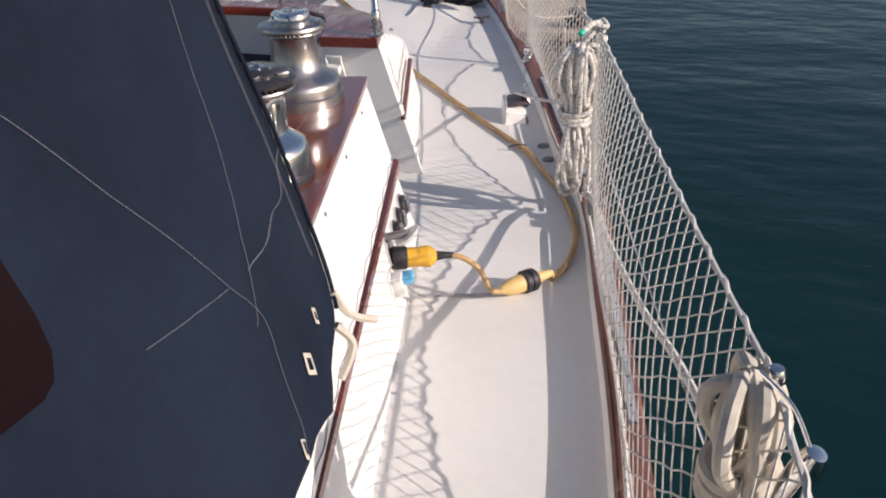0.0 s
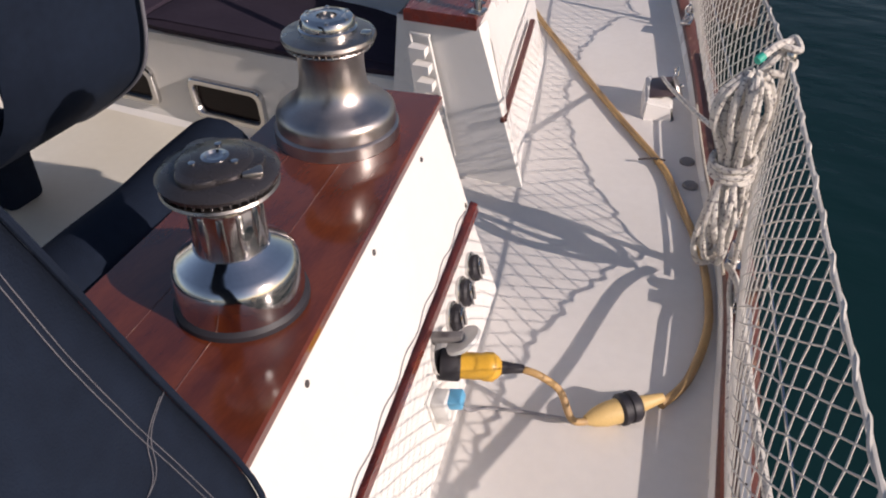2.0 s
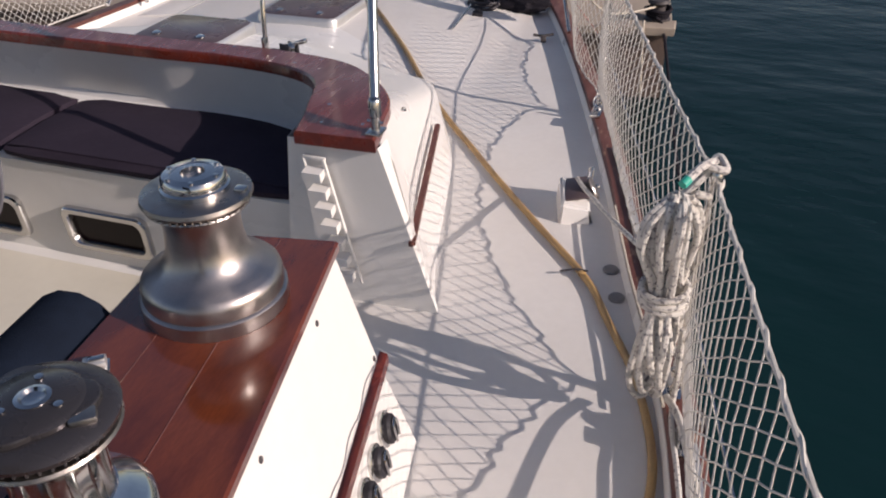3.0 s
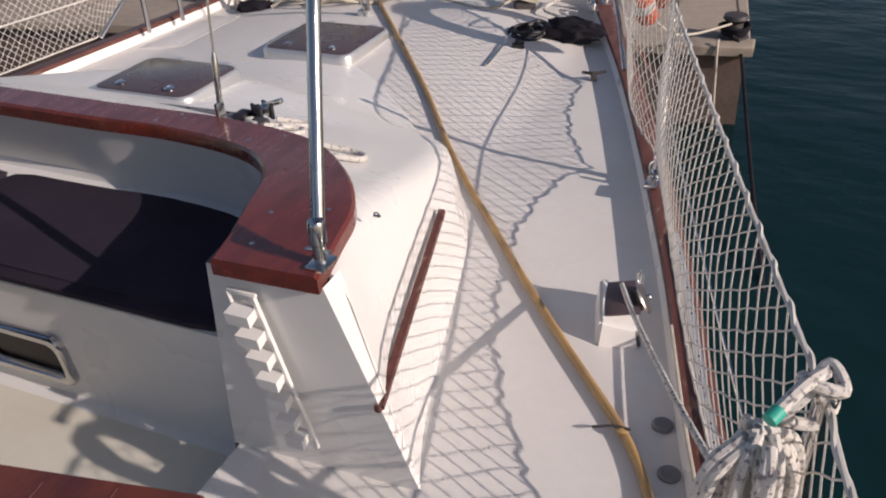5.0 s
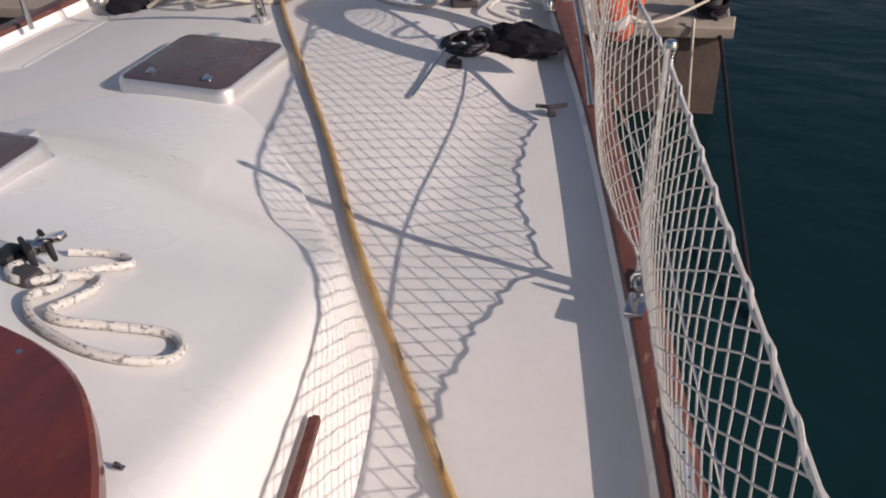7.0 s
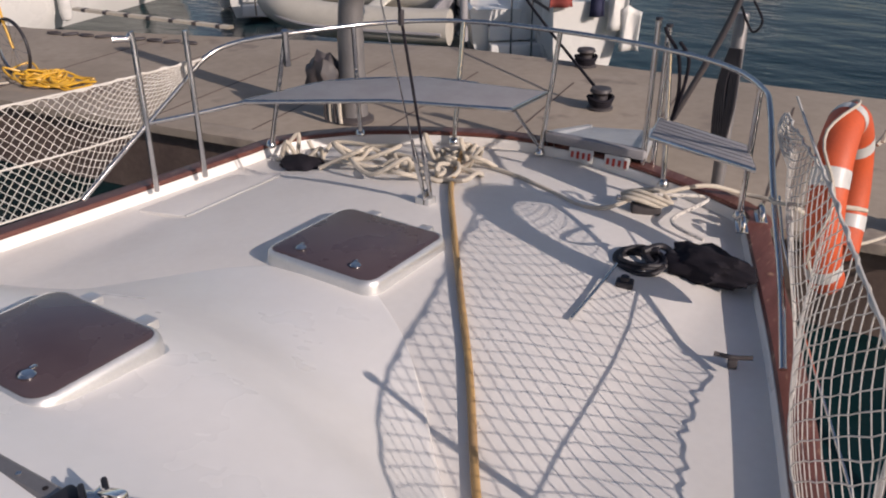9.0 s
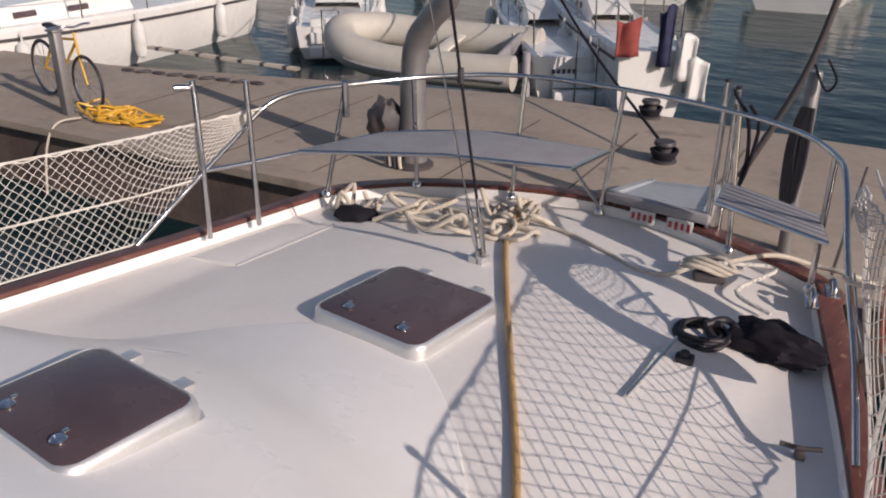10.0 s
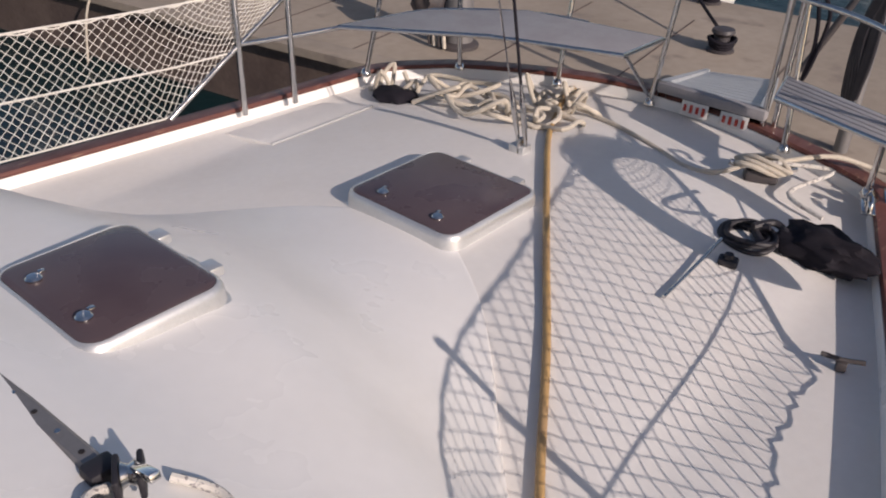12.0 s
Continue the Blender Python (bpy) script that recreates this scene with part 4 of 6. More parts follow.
HOOD_FORE = ((0.651, -3.318, 0.616), (0.626, -3.335, 0.691), (0.576, -3.358, 0.841), (0.524, -3.395, 1.084), (0.454, -3.431, 1.359), (0.36, -3.47, 1.596), (0.275, -3.522, 1.813), (0.008, -3.61, 2.069), (-0.472, -3.67, 2.262))
HOOD_END = ((0.711, -4.16, 0.624), (0.698, -4.153, 0.727), (0.669, -4.143, 0.883), (0.605, -4.128, 1.124), (0.524, -4.112, 1.397), (0.418, -4.099, 1.632), (0.312, -4.087, 1.867), (0.022, -4.081, 2.119), (-0.459, -4.089, 2.309))
hood = thing("sprayhood", "navy canvas sprayhood side laced to the coaming", "sprayhood")
lines = [smooth_line(l, 4) for l in (HOOD_EDGE, HOOD_FOOT, HOOD_MID, HOOD_FORE, HOOD_END)]
cross = [smooth_line([l[k] for l in lines], 6) for k in range(len(lines[0]))]
for k, row in enumerate(cross):
    for j, p in enumerate(row):
        p.x += 0.006 * math.sin(j * 1.3 + k * 0.35) * min(1, j / 4)
        if k < 4 and j > 4:
            p.z += 0.012 * math.sin(j * 1.9)
cloth = part("cloth", loft(cross), M_CANVAS, hood)
mod = cloth.modifiers.new("thickness", "SOLIDIFY")
mod.thickness = 0.004


def on_cloth(k, j, out=0.004):
    a = cross[min(k, len(cross) - 1)][min(j, len(cross[0]) - 1)]
    return a + Vector((out + 0.002, 0.0, 0.002))


hood_bm = loft(cross)
hood_bm.normal_update()
HOOD_TREE = BVHTree.FromBMesh(hood_bm)
hood_bm.free()


def on_hood(p, out=0.002):
    """The nearest place on the canvas, lifted off its outside by out."""
    q, n, _, _ = HOOD_TREE.find_nearest(Vector(p))
    return q + (n if n.x + n.z > 0 else -n) * out


def seam(path, twin=0.0):
    """Stitching along the canvas, single or in two rows."""
    line = smooth_line(path, 8)
    bm = tube([on_hood(p) for p in line], 0.0006, 5, n=0)
    if twin:
        tube([on_hood(p + Vector((0, -twin, 0))) for p in line], 0.0006, 5, bm=bm, n=0)
    part("seam", bm, M_THREAD, hood)


seam([(0.247, -2.225, 1.321), (0.27, -2.231, 1.186), (0.312, -2.248, 1.02), (0.343, -2.284, 0.914), (0.36, -2.306, 0.866), (0.384, -2.344, 0.819), (0.399, -2.376, 0.796)])
seam([(0.263, -1.939, 0.927), (0.275, -1.985, 0.905), (0.291, -2.011, 0.86), (0.319, -2.115, 0.869), (0.336, -2.189, 0.845), (0.363, -2.309, 0.865)], 0.009)
seam([(0.307, -2.813, 1.374), (0.334, -2.706, 1.27), (0.346, -2.577, 1.114), (0.362, -2.5, 1.017), (0.383, -2.413, 0.892), (0.389, -2.334, 0.786), (0.412, -2.347, 0.718), (0.438, -2.367, 0.648), (0.459, -2.379, 0.563)])
seam([(0.383, -2.417, 0.892), (0.395, -2.56, 0.926), (0.414, -2.678, 0.965)])
seam([(0.22, -2.11, 1.378), (0.225, -2.082, 1.293), (0.236, -2.056, 1.185), (0.259, -2.032, 1.058), (0.274, -1.998, 0.935), (0.283, -1.96, 0.821), (0.296, -1.911, 0.663)], 0.009)
for p, w, h in (((0.405, -2.22, 0.607), 0.026, 0.055), ((0.358, -2.094, 0.625), 0.018, 0.04), ((0.446, -2.412, 0.566), 0.02, 0.05)):
    c = Vector(p)
    ring = [c + Vector(o) for o in ((0, w, 0.01), (-0.01, -0.2 * w, 0.5 * h), (0, -w, -0.01), (0.01, 0.2 * w, -0.5 * h))]
    bm = loft([[on_hood(q, 0.004) for q in ring + ring[:1]], [on_hood(c + (q - c) * 0.55, 0.005) for q in ring + ring[:1]]])
    part("webbing_loop", bm, M_ROPE, hood, "cream webbing loop for the lacing", smooth=False)
bm = tube([p + Vector((0.004, 0.004, 0)) for p in [c[0] for c in cross]], 0.005, 8, n=0)
part("hem", bm, M_CANVAS, hood)
# vinyl window and its dark glazing
bm = loft([[on_hood((0.402, y, z0 + (1.22 - z0) * v), 0.004) for v in span(0, 1, 7)] for y, z0 in ((-2.82, 1.109), (-2.829, 1.064), (-2.849, 1.038), (-2.876, 1.032), (-2.939, 1.042), (-3.033, 1.058), (-3.168, 1.08), (-3.293, 1.098))])
part("window", bm, M_VINYL, hood, "dark clear vinyl window")
for k, j in ((1, 0), (0, 2)):
    bm = tube([on_cloth(k + 1, j), on_cloth(k, j) + Vector((0.02, 0.03, -0.05)), Vector((0.391, -1.8 - 0.12 * j, 0.434))], 0.010, 6)
    part("lashing", bm, M_ROPE, hood, "frayed leather lashing")

roll = solo("coaming_cushion", tube([IN_A.lerp(IN_B, t) + Vector((-0.090 + 0.006 * math.sin(t * 30), 0, -0.070)) for t in span(0.125, 1, 14)], 0.105, 14, n=3), M_CANVAS, "navy canvas bolster along the inside of the coaming", "cushion", "cockpit cushions")

# binnacle cover with pale piping
cover = thing("binnacle_cover", "navy canvas instrument cover with white piping in the cockpit", "cover")
prof = smooth_line([(-1.08, 0, 1.05), (-1.12, 0, 0.88), (-1.155, 0, 0.70), (-1.172, 0, 0.56), (-1.215, 0, 0.44), (-1.30, 0, 0.345), (-1.46, 0, 0.23), (-1.64, 0, 0.13), (-1.85, 0, 0.10)], 5)
rows = [[(p.x - 0.02 * e, -0.45 + y - 0.03 * e, p.z + 0.04 * e) for p in prof] for y, e in ((0.0, 1), (-0.02, 0), (-0.25, 0), (-0.50, 0), (-0.52, 1))]
bm = loft(rows)
front = [(p.x, -0.452, p.z) for p in prof]
loft([front, [(-2.0, -0.452, p[2]) for p in front]], bm=bm)
part("cloth", bm, M_CANVAS, cover)
part("piping", tube([(p[0] + 0.004, p[1] + 0.006, p[2]) for p in front], 0.007, 8, n=0), M_THREAD, cover, "white piping along the edge")
part("leg", box((0.16, 0.16, 0.36), (-1.76, -0.70, 0.079), 0.03), M_CANVAS, cover)

# ---- shore power on the coaming face ----
face_n = (B_FOOT - A_FOOT).cross(A_BOT - A_FOOT).normalized()
face_n = face_n if face_n.x > 0 else -face_n
face_turn = face_n.to_track_quat("Z", "Y").to_matrix().to_4x4()


def on_face(s, h, out=0.0):
    t = h / 0.315
    return A_FOOT.lerp(A_BOT, t) + along * s + face_n * out


for k, s in enumerate((0.13, 0.24, 0.345)):
    o = thing("deck_socket", "black round deck socket with chrome flap on the coaming face", "socket", group="power sockets")
    o.matrix_basis = Matrix.Translation(on_face(s, 0.20)) @ face_turn
    part("flange", lathe([(0.045, 0), (0.045, 0.008), (0.038, 0.012), (0, 0.012)], 28), M_STEEL, o)
    part("lid", lathe([(0.037, 0.012), (0.037, 0.022), (0.030, 0.028), (0, 0.028)], 28), M_BLACK, o)
    part("clip", tube([(-0.012, -0.03, 0.03), (-0.014, 0.015, 0.034), (0, 0.026, 0.034), (0.014, 0.015, 0.034), (0.012, -0.03, 0.03)], 0.004, 8), M_STEEL, o)
inlet = thing("shore_power_inlet", "chrome shore power inlet with raised round lid", "socket")
inlet.matrix_basis = Matrix.Translation(on_face(0.485, 0.20)) @ face_turn
part("flange", lathe([(0.05, 0), (0.05, 0.01), (0.03, 0.014)], 28), M_STEEL, inlet)
part("lid", lathe([(0.046, 0), (0.048, 0.008), (0.040, 0.014), (0.0, 0.014)], 28, m=pose(0, 0.052, 0.075, 68, 0, 0)), M_REFLECT, inlet, "raised round grey lid")
part("hinge", box((0.026, 0.022, 0.08), (0, 0.058, 0.04), 0.006), M_POSTGREY, inlet)
P0 = on_face(0.50, 0.185)
plug = thing("shore_power_plug", "yellow rubber shore power plug with black collar", "plug")
dirn = Vector((0.88, 0.36, -0.04)).normalized()
turn = dirn.to_track_quat("Z", "Y").to_matrix().to_4x4()
plug.matrix_basis = Matrix.Translation(P0 + dirn * 0.005) @ turn
part("collar", lathe([(0.036, 0), (0.040, 0.006), (0.040, 0.045), (0.036, 0.05)], 24), M_BLACK, plug)
part("body", lathe([(0.034, 0.048), (0.034, 0.10), (0.037, 0.112), (0.037, 0.128), (0.026, 0.142), (0.016, 0.15)], 12), M_YELLOW, plug, "yellow moulded grip")
part("boot", lathe([(0.017, 0.148), (0.014, 0.17), (0.011, 0.20), (0.009, 0.205)], 16), M_BLACK, plug)
tail = P0 + dirn * 0.20
pig = [tail, tail + dirn * 0.05 + Vector((0, -0.01, -0.01)), Vector((0.475, -0.985, 0.115)), Vector((0.515, -1.005, 0.055)), Vector((0.545, -0.985, 0.036)), Vector((0.575, -0.955, 0.036))]
solo("pigtail_cable", tube(pig, 0.0095, 10), M_CABLE, "short twisted yellow power lead on the deck", "cable")
CA, CB = Vector((0.560, -0.965, 0.036)), Vector((0.715, -0.81, 0.036))
conn = thing("cable_coupling", "faded yellow cable coupling with black locking ring on deck", "connector")
conn.matrix_basis = Matrix.Translation(CA) @ (CB - CA).to_track_quat("Z", "Y").to_matrix().to_4x4()
part("sleeve", lathe([(0.012, -0.02), (0.022, 0.0), (0.030, 0.03), (0.033, 0.075)], 20), M_PLUG, conn)
part("locking_ring", lathe([(0.034, 0.07), (0.041, 0.076), (0.041, 0.088), (0.037, 0.09), (0.037, 0.098), (0.041, 0.10), (0.041, 0.118), (0.036, 0.126)], 28), M_BLACK, conn, "ribbed black ring")
part("boot", lathe([(0.024, 0.12), (0.018, 0.16), (0.012, 0.20), (0.0, 0.203)], 16), M_PLUG, conn)


def ground(x, y):
    bx = interp(y, BASE_X) if y > 0 else 9
    if 0 <= y <= 2.3 and x < bx:
        return max(deck_z(x, y), cabin_top(x, y))
    return deck_z(x, y)


cab = [(0.70, -0.83), (0.745, -0.70), (0.745, -0.45), (0.66, -0.15), (0.53, 0.12), (0.42, 0.33), (0.17, 0.64), (-0.08, 0.96), (-0.26, 1.20), (-0.45, 1.45)]
cab_pts = [Vector((x, y, 0.014)) for x, y in cab]
cab_pts += [Vector((x, y, deck_z(x, y) + 0.016)) for x, y in ((-0.67, 1.75), (-0.91, 2.10), (-1.16, 2.44), (-1.40, 2.77), (-1.60, 3.05), (-1.74, 3.26), (-1.86, 3.48))]
cab_pts += [Vector((-2.0, 3.80, 0.10)), Vector((-2.1, 4.1, -0.1)), Vector((-2.3, 5.0, -0.75)), Vector((-2.6, 6.2, -0.98))]
solo("shore_power_cable", tube(cab_pts, 0.0125, 10, n=8), M_CABLE, "long faded yellow shore power cable along the deck", "cable")
cab2 = [Vector((x + 0.012, y - 0.02, 0.008)) for x, y in cab[3:7]]
solo("cable_line", tube(cab2, 0.005, 8), M_CABLE, "thin tan line tied along the power cable", "line")
tie = thing("line_tie", "small dark clip knotted on the cable", "clip", (0.405, 0.345, 0.02))
part("bar", tube([(-0.075, -0.01, 0.0), (-0.02, 0, 0.012), (0.02, 0.0, 0.012)], 0.004, 6), M_IRON, tie)
part("knot", lathe([(0, -0.014), (0.014, -0.006), (0.014, 0.008), (0, 0.016)], 10), M_CABLE, tie)

socket = thing("outlet_box", "white outlet box with light blue flap on the coaming face", "outlet")
socket.matrix_basis = Matrix.Translation(on_face(0.60, 0.135)) @ face_turn
part("back_plate", box((0.075, 0.095, 0.006), (0, 0, 0.003), 0.002), M_FENDER, socket)
part("box", box((0.055, 0.07, 0.04), (0, 0, 0.022), 0.006), M_FENDER, socket)
part("flap", box((0.045, 0.03, 0.05), (0.012, 0.012, 0.05), 0.006, (0, 0, 8)), M_BLUEPL, socket, "light blue plastic flap")
solo("thin_lead", tube([on_face(0.56, 0.12, 0.03), on_face(0.54, 0.05, 0.05), Vector((0.30, -1.02, 0.01)), Vector((0.40, -0.99, 0.008)), Vector((0.50, -0.97, 0.010)), Vector((0.56, -0.95, 0.02))], 0.0045, 8), M_GREYBOARD, "thin grey lead from the outlet to the coupling", "cable")

# ---- side deck fittings ----
lead = thing("fairlead_wedge", "white moulded wedge with a turning block on the side deck", "fairlead", (0.285, 0.80, 0.0), 14)
bm = bmesh.new()
loft([[(-0.065, -0.11, 0), (-0.055, -0.09, 0.075), (0.055, -0.09, 0.055), (0.065, -0.11, 0)], [(-0.065, 0.11, 0), (-0.055, 0.10, 0.105), (0.055, 0.10, 0.075), (0.065, 0.11, 0)]], bm=bm)
bm.verts.ensure_lookup_table()
bm.faces.new(bm.verts[:4])
bm.faces.new(bm.verts[4:8])
bmesh.ops.bevel(bm, geom=bm.edges[:], offset=0.01, segments=2, affect="EDGES")
part("wedge", bm, M_GEL, lead)
part("cheek", lathe([(0.044, 0), (0.047, 0.004), (0.043, 0.009), (0.016, 0.013), (0, 0.013)], 28, m=pose(0.068, 0.0, 0.098, 0, 62, 0)), M_SATIN, lead, "grey pressed steel cheek")
part("sheave", lathe([(0.036, -0.024), (0.029, -0.012), (0.036, 0)], 24, m=pose(0.068, 0.0, 0.098, 0, 62, 0)), M_BLACK, lead)
part("bolt", lathe([(0.010, 0), (0.010, 0.010), (0.006, 0.014), (0, 0.014)], 12, m=pose(0.079, 0.0, 0.104, 0, 62, 0)), M_STEEL, lead)
part("becket", tube([(0.05, 0.03, 0.12), (0.055, 0.055, 0.15), (0.065, 0.04, 0.165), (0.06, 0.015, 0.14)], 0.005, 8), M_STEEL, lead)
part("base_plate", box((0.10, 0.15, 0.008), (0.01, 0.01, 0.092), 0.003, (5, -9, 0)), M_DARK, lead)
solo("furling_line", tube([(0.285, 0.83, 0.125), (0.36, 0.62, 0.185), (0.52, 0.22, 0.305), (0.70, -0.20, 0.44)], 0.008, 8), M_FLECK, "white flecked line led from the turning block to the coil", "rope")

track = thing("genoa_track", "pale perforated metal track on the cap rail", "track")
rail_on = [(edge(y) + 0.07, y, 0.069) for y in span(-1.62, -0.42, 20)]
part("bar", loft([[(x - 0.014, y, z), (x - 0.012, y, z + 0.012), (x + 0.012, y, z + 0.012), (x + 0.014, y, z)] for x, y, z in rail_on], closed=True), M_ALU, track, smooth=False)
for x, y, z in rail_on[1:-1]:
    part("hole", lathe([(0.004, 0), (0.004, 0.0008), (0, 0.0008)], 8, m=Matrix.Translation((x, y, z + 0.0122))), M_HOLE, track)
track2 = thing("genoa_track", "pale perforated metal track on the cap rail", "track")
rail_on = [(edge(y) + 0.07, y, 0.069) for y in span(-0.05, 1.25, 22)]
part("bar", loft([[(x - 0.014, y, z), (x - 0.012, y, z + 0.012), (x + 0.012, y, z + 0.012), (x + 0.014, y, z)] for x, y, z in rail_on], closed=True), M_ALU, track2, smooth=False)
for x, y, z in rail_on[1:-1]:
    part("hole", lathe([(0.004, 0), (0.004, 0.0008), (0, 0.0008)], 8, m=Matrix.Translation((x, y, z + 0.0122))), M_HOLE, track2)
solo("jib_sheet", tube([(edge(y) + 0.030 + 0.008 * math.sin(y * 3), y, 0.082) for y in span(-4.2, -0.35, 24)] + [(0.77, -0.30, 0.20), (0.765, -0.29, 0.33)], 0.0075, 8, n=3), M_FLECK, "white flecked sheet lying on the cap rail", "rope")
solo("mooring_tail", tube([(0.752, -0.29, 0.10), (0.80, -0.45, 0.155), (0.88, -0.83, 0.207), (0.95, -1.15, 0.263), (1.03, -1.50, 0.335), (1.10, -1.74, 0.385), (1.18, -2.17, 0.50)], 0.0105, 8), M_FLECK, "white flecked rope rising from the rail to the forward coil", "rope")
solo("sheet_line", tube([(edge(y) + 0.008, y, 0.074) for y in span(-0.3, 0.75, 8)], 0.005, 6, n=3), M_ROPE, "thin grey line along the bulwark", "rope")
# two low dark grey discs beside the bulwark
for y in (0.26, 0.42):
    s = thing("deck_disc", "low dark grey disc at the foot of the bulwark", "pad", (edge(y) - 0.035, y, 0.0), 14, group="bulwark pads")
    part("body", lathe([(0.028, 0), (0.028, 0.006), (0.023, 0.011), (0, 0.013)], 18), M_POSTGREY, s)
s = thing("rail_lead", "small steel fairlead with a black sheave on the cap rail", "fairlead", (edge(-0.42) + 0.045, -0.42, 0.069), 10)
part("base", box((0.035, 0.10, 0.008), (0, 0, 0.004), 0.003), M_STEEL, s)
part("cheek", box((0.006, 0.06, 0.035), (0.013, 0, 0.024), 0.003), M_STEEL, s)
part("cheek", box((0.006, 0.06, 0.035), (-0.013, 0, 0.024), 0.003), M_STEEL, s)
part("sheave", lathe([(0.018, -0.008), (0.013, 0), (0.018, 0.008)], 16, m=pose(0, 0, 0.028, 0, 90, 0)), M_BLACK, s)
s = thing("rail_block", "black turning block standing on the cap rail", "block", (edge(-0.36) + 0.085, -0.36, 0.069), 10)
part("cheek", lathe([(0.030, 0), (0.032, 0.005), (0.028, 0.010), (0, 0.012)], 20, m=pose(0.012, 0, 0.034, 0, 80, 0)), M_BLACK, s)
part("cheek", lathe([(0.030, 0), (0.032, 0.005), (0.028, 0.010), (0, 0.012)], 20, m=pose(-0.012, 0, 0.034, 0, -80, 0)), M_BLACK, s)
part("sheave", lathe([(0.024, -0.010), (0.018, 0), (0.024, 0.010)], 16, m=pose(0, 0, 0.034, 0, 90, 0)), M_STEEL, s)
shk = thing("stanchion_shackle", "chrome shackle ring at the stanchion foot", "shackle", (0.225, 1.64, 0.068))
part("ring", tube([(0.025 * math.cos(a), 0.01, 0.035 + 0.03 * math.sin(a)) for a in span(0, 6.283, 12)], 0.006, 8, n=2), M_CHROME, shk)
part("base", box((0.05, 0.09, 0.02), (0, -0.06, 0.01), 0.006), M_STEEL, shk)


def rope_coil(at, turn, size, r, turns, mat_, label, tip=None):
    """A hanging coil of rope: long loops with a wrapping near the middle and a hitch at the top."""
    w, h = size
    c = thing("rope_coil", label, "rope coil", at, turn)
    rnd = random.Random(int(100 * h) + turns)
    for k in range(turns):
        q = radians(180 * k / turns + rnd.uniform(-22, 22))
        up, lo = w * 0.5 * rnd.uniform(0.45, 1.1), w * 0.5 * rnd.uniform(0.35, 1.05)
        dz, bend = rnd.uniform(-0.09, 0.05), rnd.uniform(-0.02, 0.02)
        flat = [(0.012, -0.02), (up * 0.8, -h * 0.10), (up, -h * 0.24), (up * 0.55, -h * 0.40), (0.040, -h * 0.50), (lo * 0.9, -h * 0.66), (lo, -h * 0.82 + dz), (lo * 0.4, -h * 0.97 + dz),
                (-lo * 0.5, -h * 0.95 + dz), (-lo, -h * 0.78), (-lo * 0.8, -h * 0.63), (-0.040, -h * 0.50), (-up * 0.6, -h * 0.38), (-up * 1.0, -h * 0.22), (-up * 0.7, -h * 0.08), (-0.008, -0.01)]
        pts = [(u * math.cos(q) + bend * math.sin(z * 14 + k), u * math.sin(q) * 0.62 + bend * math.cos(z * 11), z) for u, z in flat]
        part("loop", tube(pts, r, 8, n=5), mat_, c)
    for k in range(3):
        z = -h * 0.5 + (k - 1) * r * 2.1
        part("wrap", tube([(0.058 * math.cos(a), 0.056 * math.sin(a), z + 0.006 * math.sin(a + k)) for a in span(0, 6.283, 14)], r, 8, n=2), mat_, c)
    if tip:
        part("hitch", tube([(0.03, 0.01, -0.04), (0.07, -0.03, 0.02), (0.115, -0.045, 0.055), (0.085, -0.075, 0.04), (0.065, -0.03, 0.05), (0.11, -0.02, 0.02), (0.12, -0.06, -0.01), (0.08, -0.05, -0.03), (0.05, -0.01, -0.02)], r * 1.1, 8), mat_, c)
        part("strand", tube([(0.10, -0.045, 0.0), (0.115, -0.04, -0.10), (0.095, -0.035, -0.22), (0.05, -0.02, -0.28)], r, 8), mat_, c)
    if tip:
        part("tail", tube([(0.10, -0.045, 0.05), (0.05, -0.032, 0.056), (0.0, -0.016, 0.038)], r * 1.1, 8), mat_, c)
        part("whipping", tube([(0.002, -0.0165, 0.0385), (-0.018, -0.011, 0.031)], r * 1.25, 10, n=0), tip, c, "green whipped rope end")
    return c


rope_coil((0.705, -0.29, 0.715), 75, (0.21, 0.57), 0.0092, 9, M_FLECK, "coiled white flecked rope hung from a stanchion", M_GREEN)
rope_coil((1.195, -2.26, 0.745), 70, (0.22, 0.46), 0.0145, 7, M_ROPE, "thick cream mooring rope coiled on a stanchion")
brail = thing("rail_terminal", "chrome lifeline terminal and fender hook at the stanchion", "fitting", (1.275, -2.36, 0.66))
part("body", lathe([(0.018, -0.10), (0.024, -0.06), (0.024, 0.0), (0.016, 0.025), (0, 0.03)], 18, m=pose(0, 0, 0, 8, 14, 0)), M_CHROME, brail)
part("wire", tube([(0.0, 0, 0.02), (-0.03, 0.04, 0.07), (-0.08, 0.08, 0.10)], 0.0035, 8), M_STEEL, brail)


# ---- far side: stanchions, lifelines and netting ----
FAR_POSTS = ((-3.62, -1.5), (-3.22, 0.55), (-2.93, 2.575))
for x, y in FAR_POSTS[:2]:
    stanchion(x, y, 0.60, -0.012, "polished stainless stanchion on the cap rail")


def far_top(y):
    return interp(y, ((-1.5, -3.63), (0.55, -3.23), (2.2, -2.948), (2.575, -2.935), (2.95, -2.922)))


for z, stop in ((0.605, 2.95), (0.355, 2.54)):
    solo("lifeline", tube([(far_top(y), y, z - 0.008 * math.sin(3.14 * (y + 1.5) / 2)) for y in span(-1.5, stop, 16)], 0.0045, 6, n=1), M_NET, "white covered wire lifeline along the stanchions", "lifeline", group="lifelines")


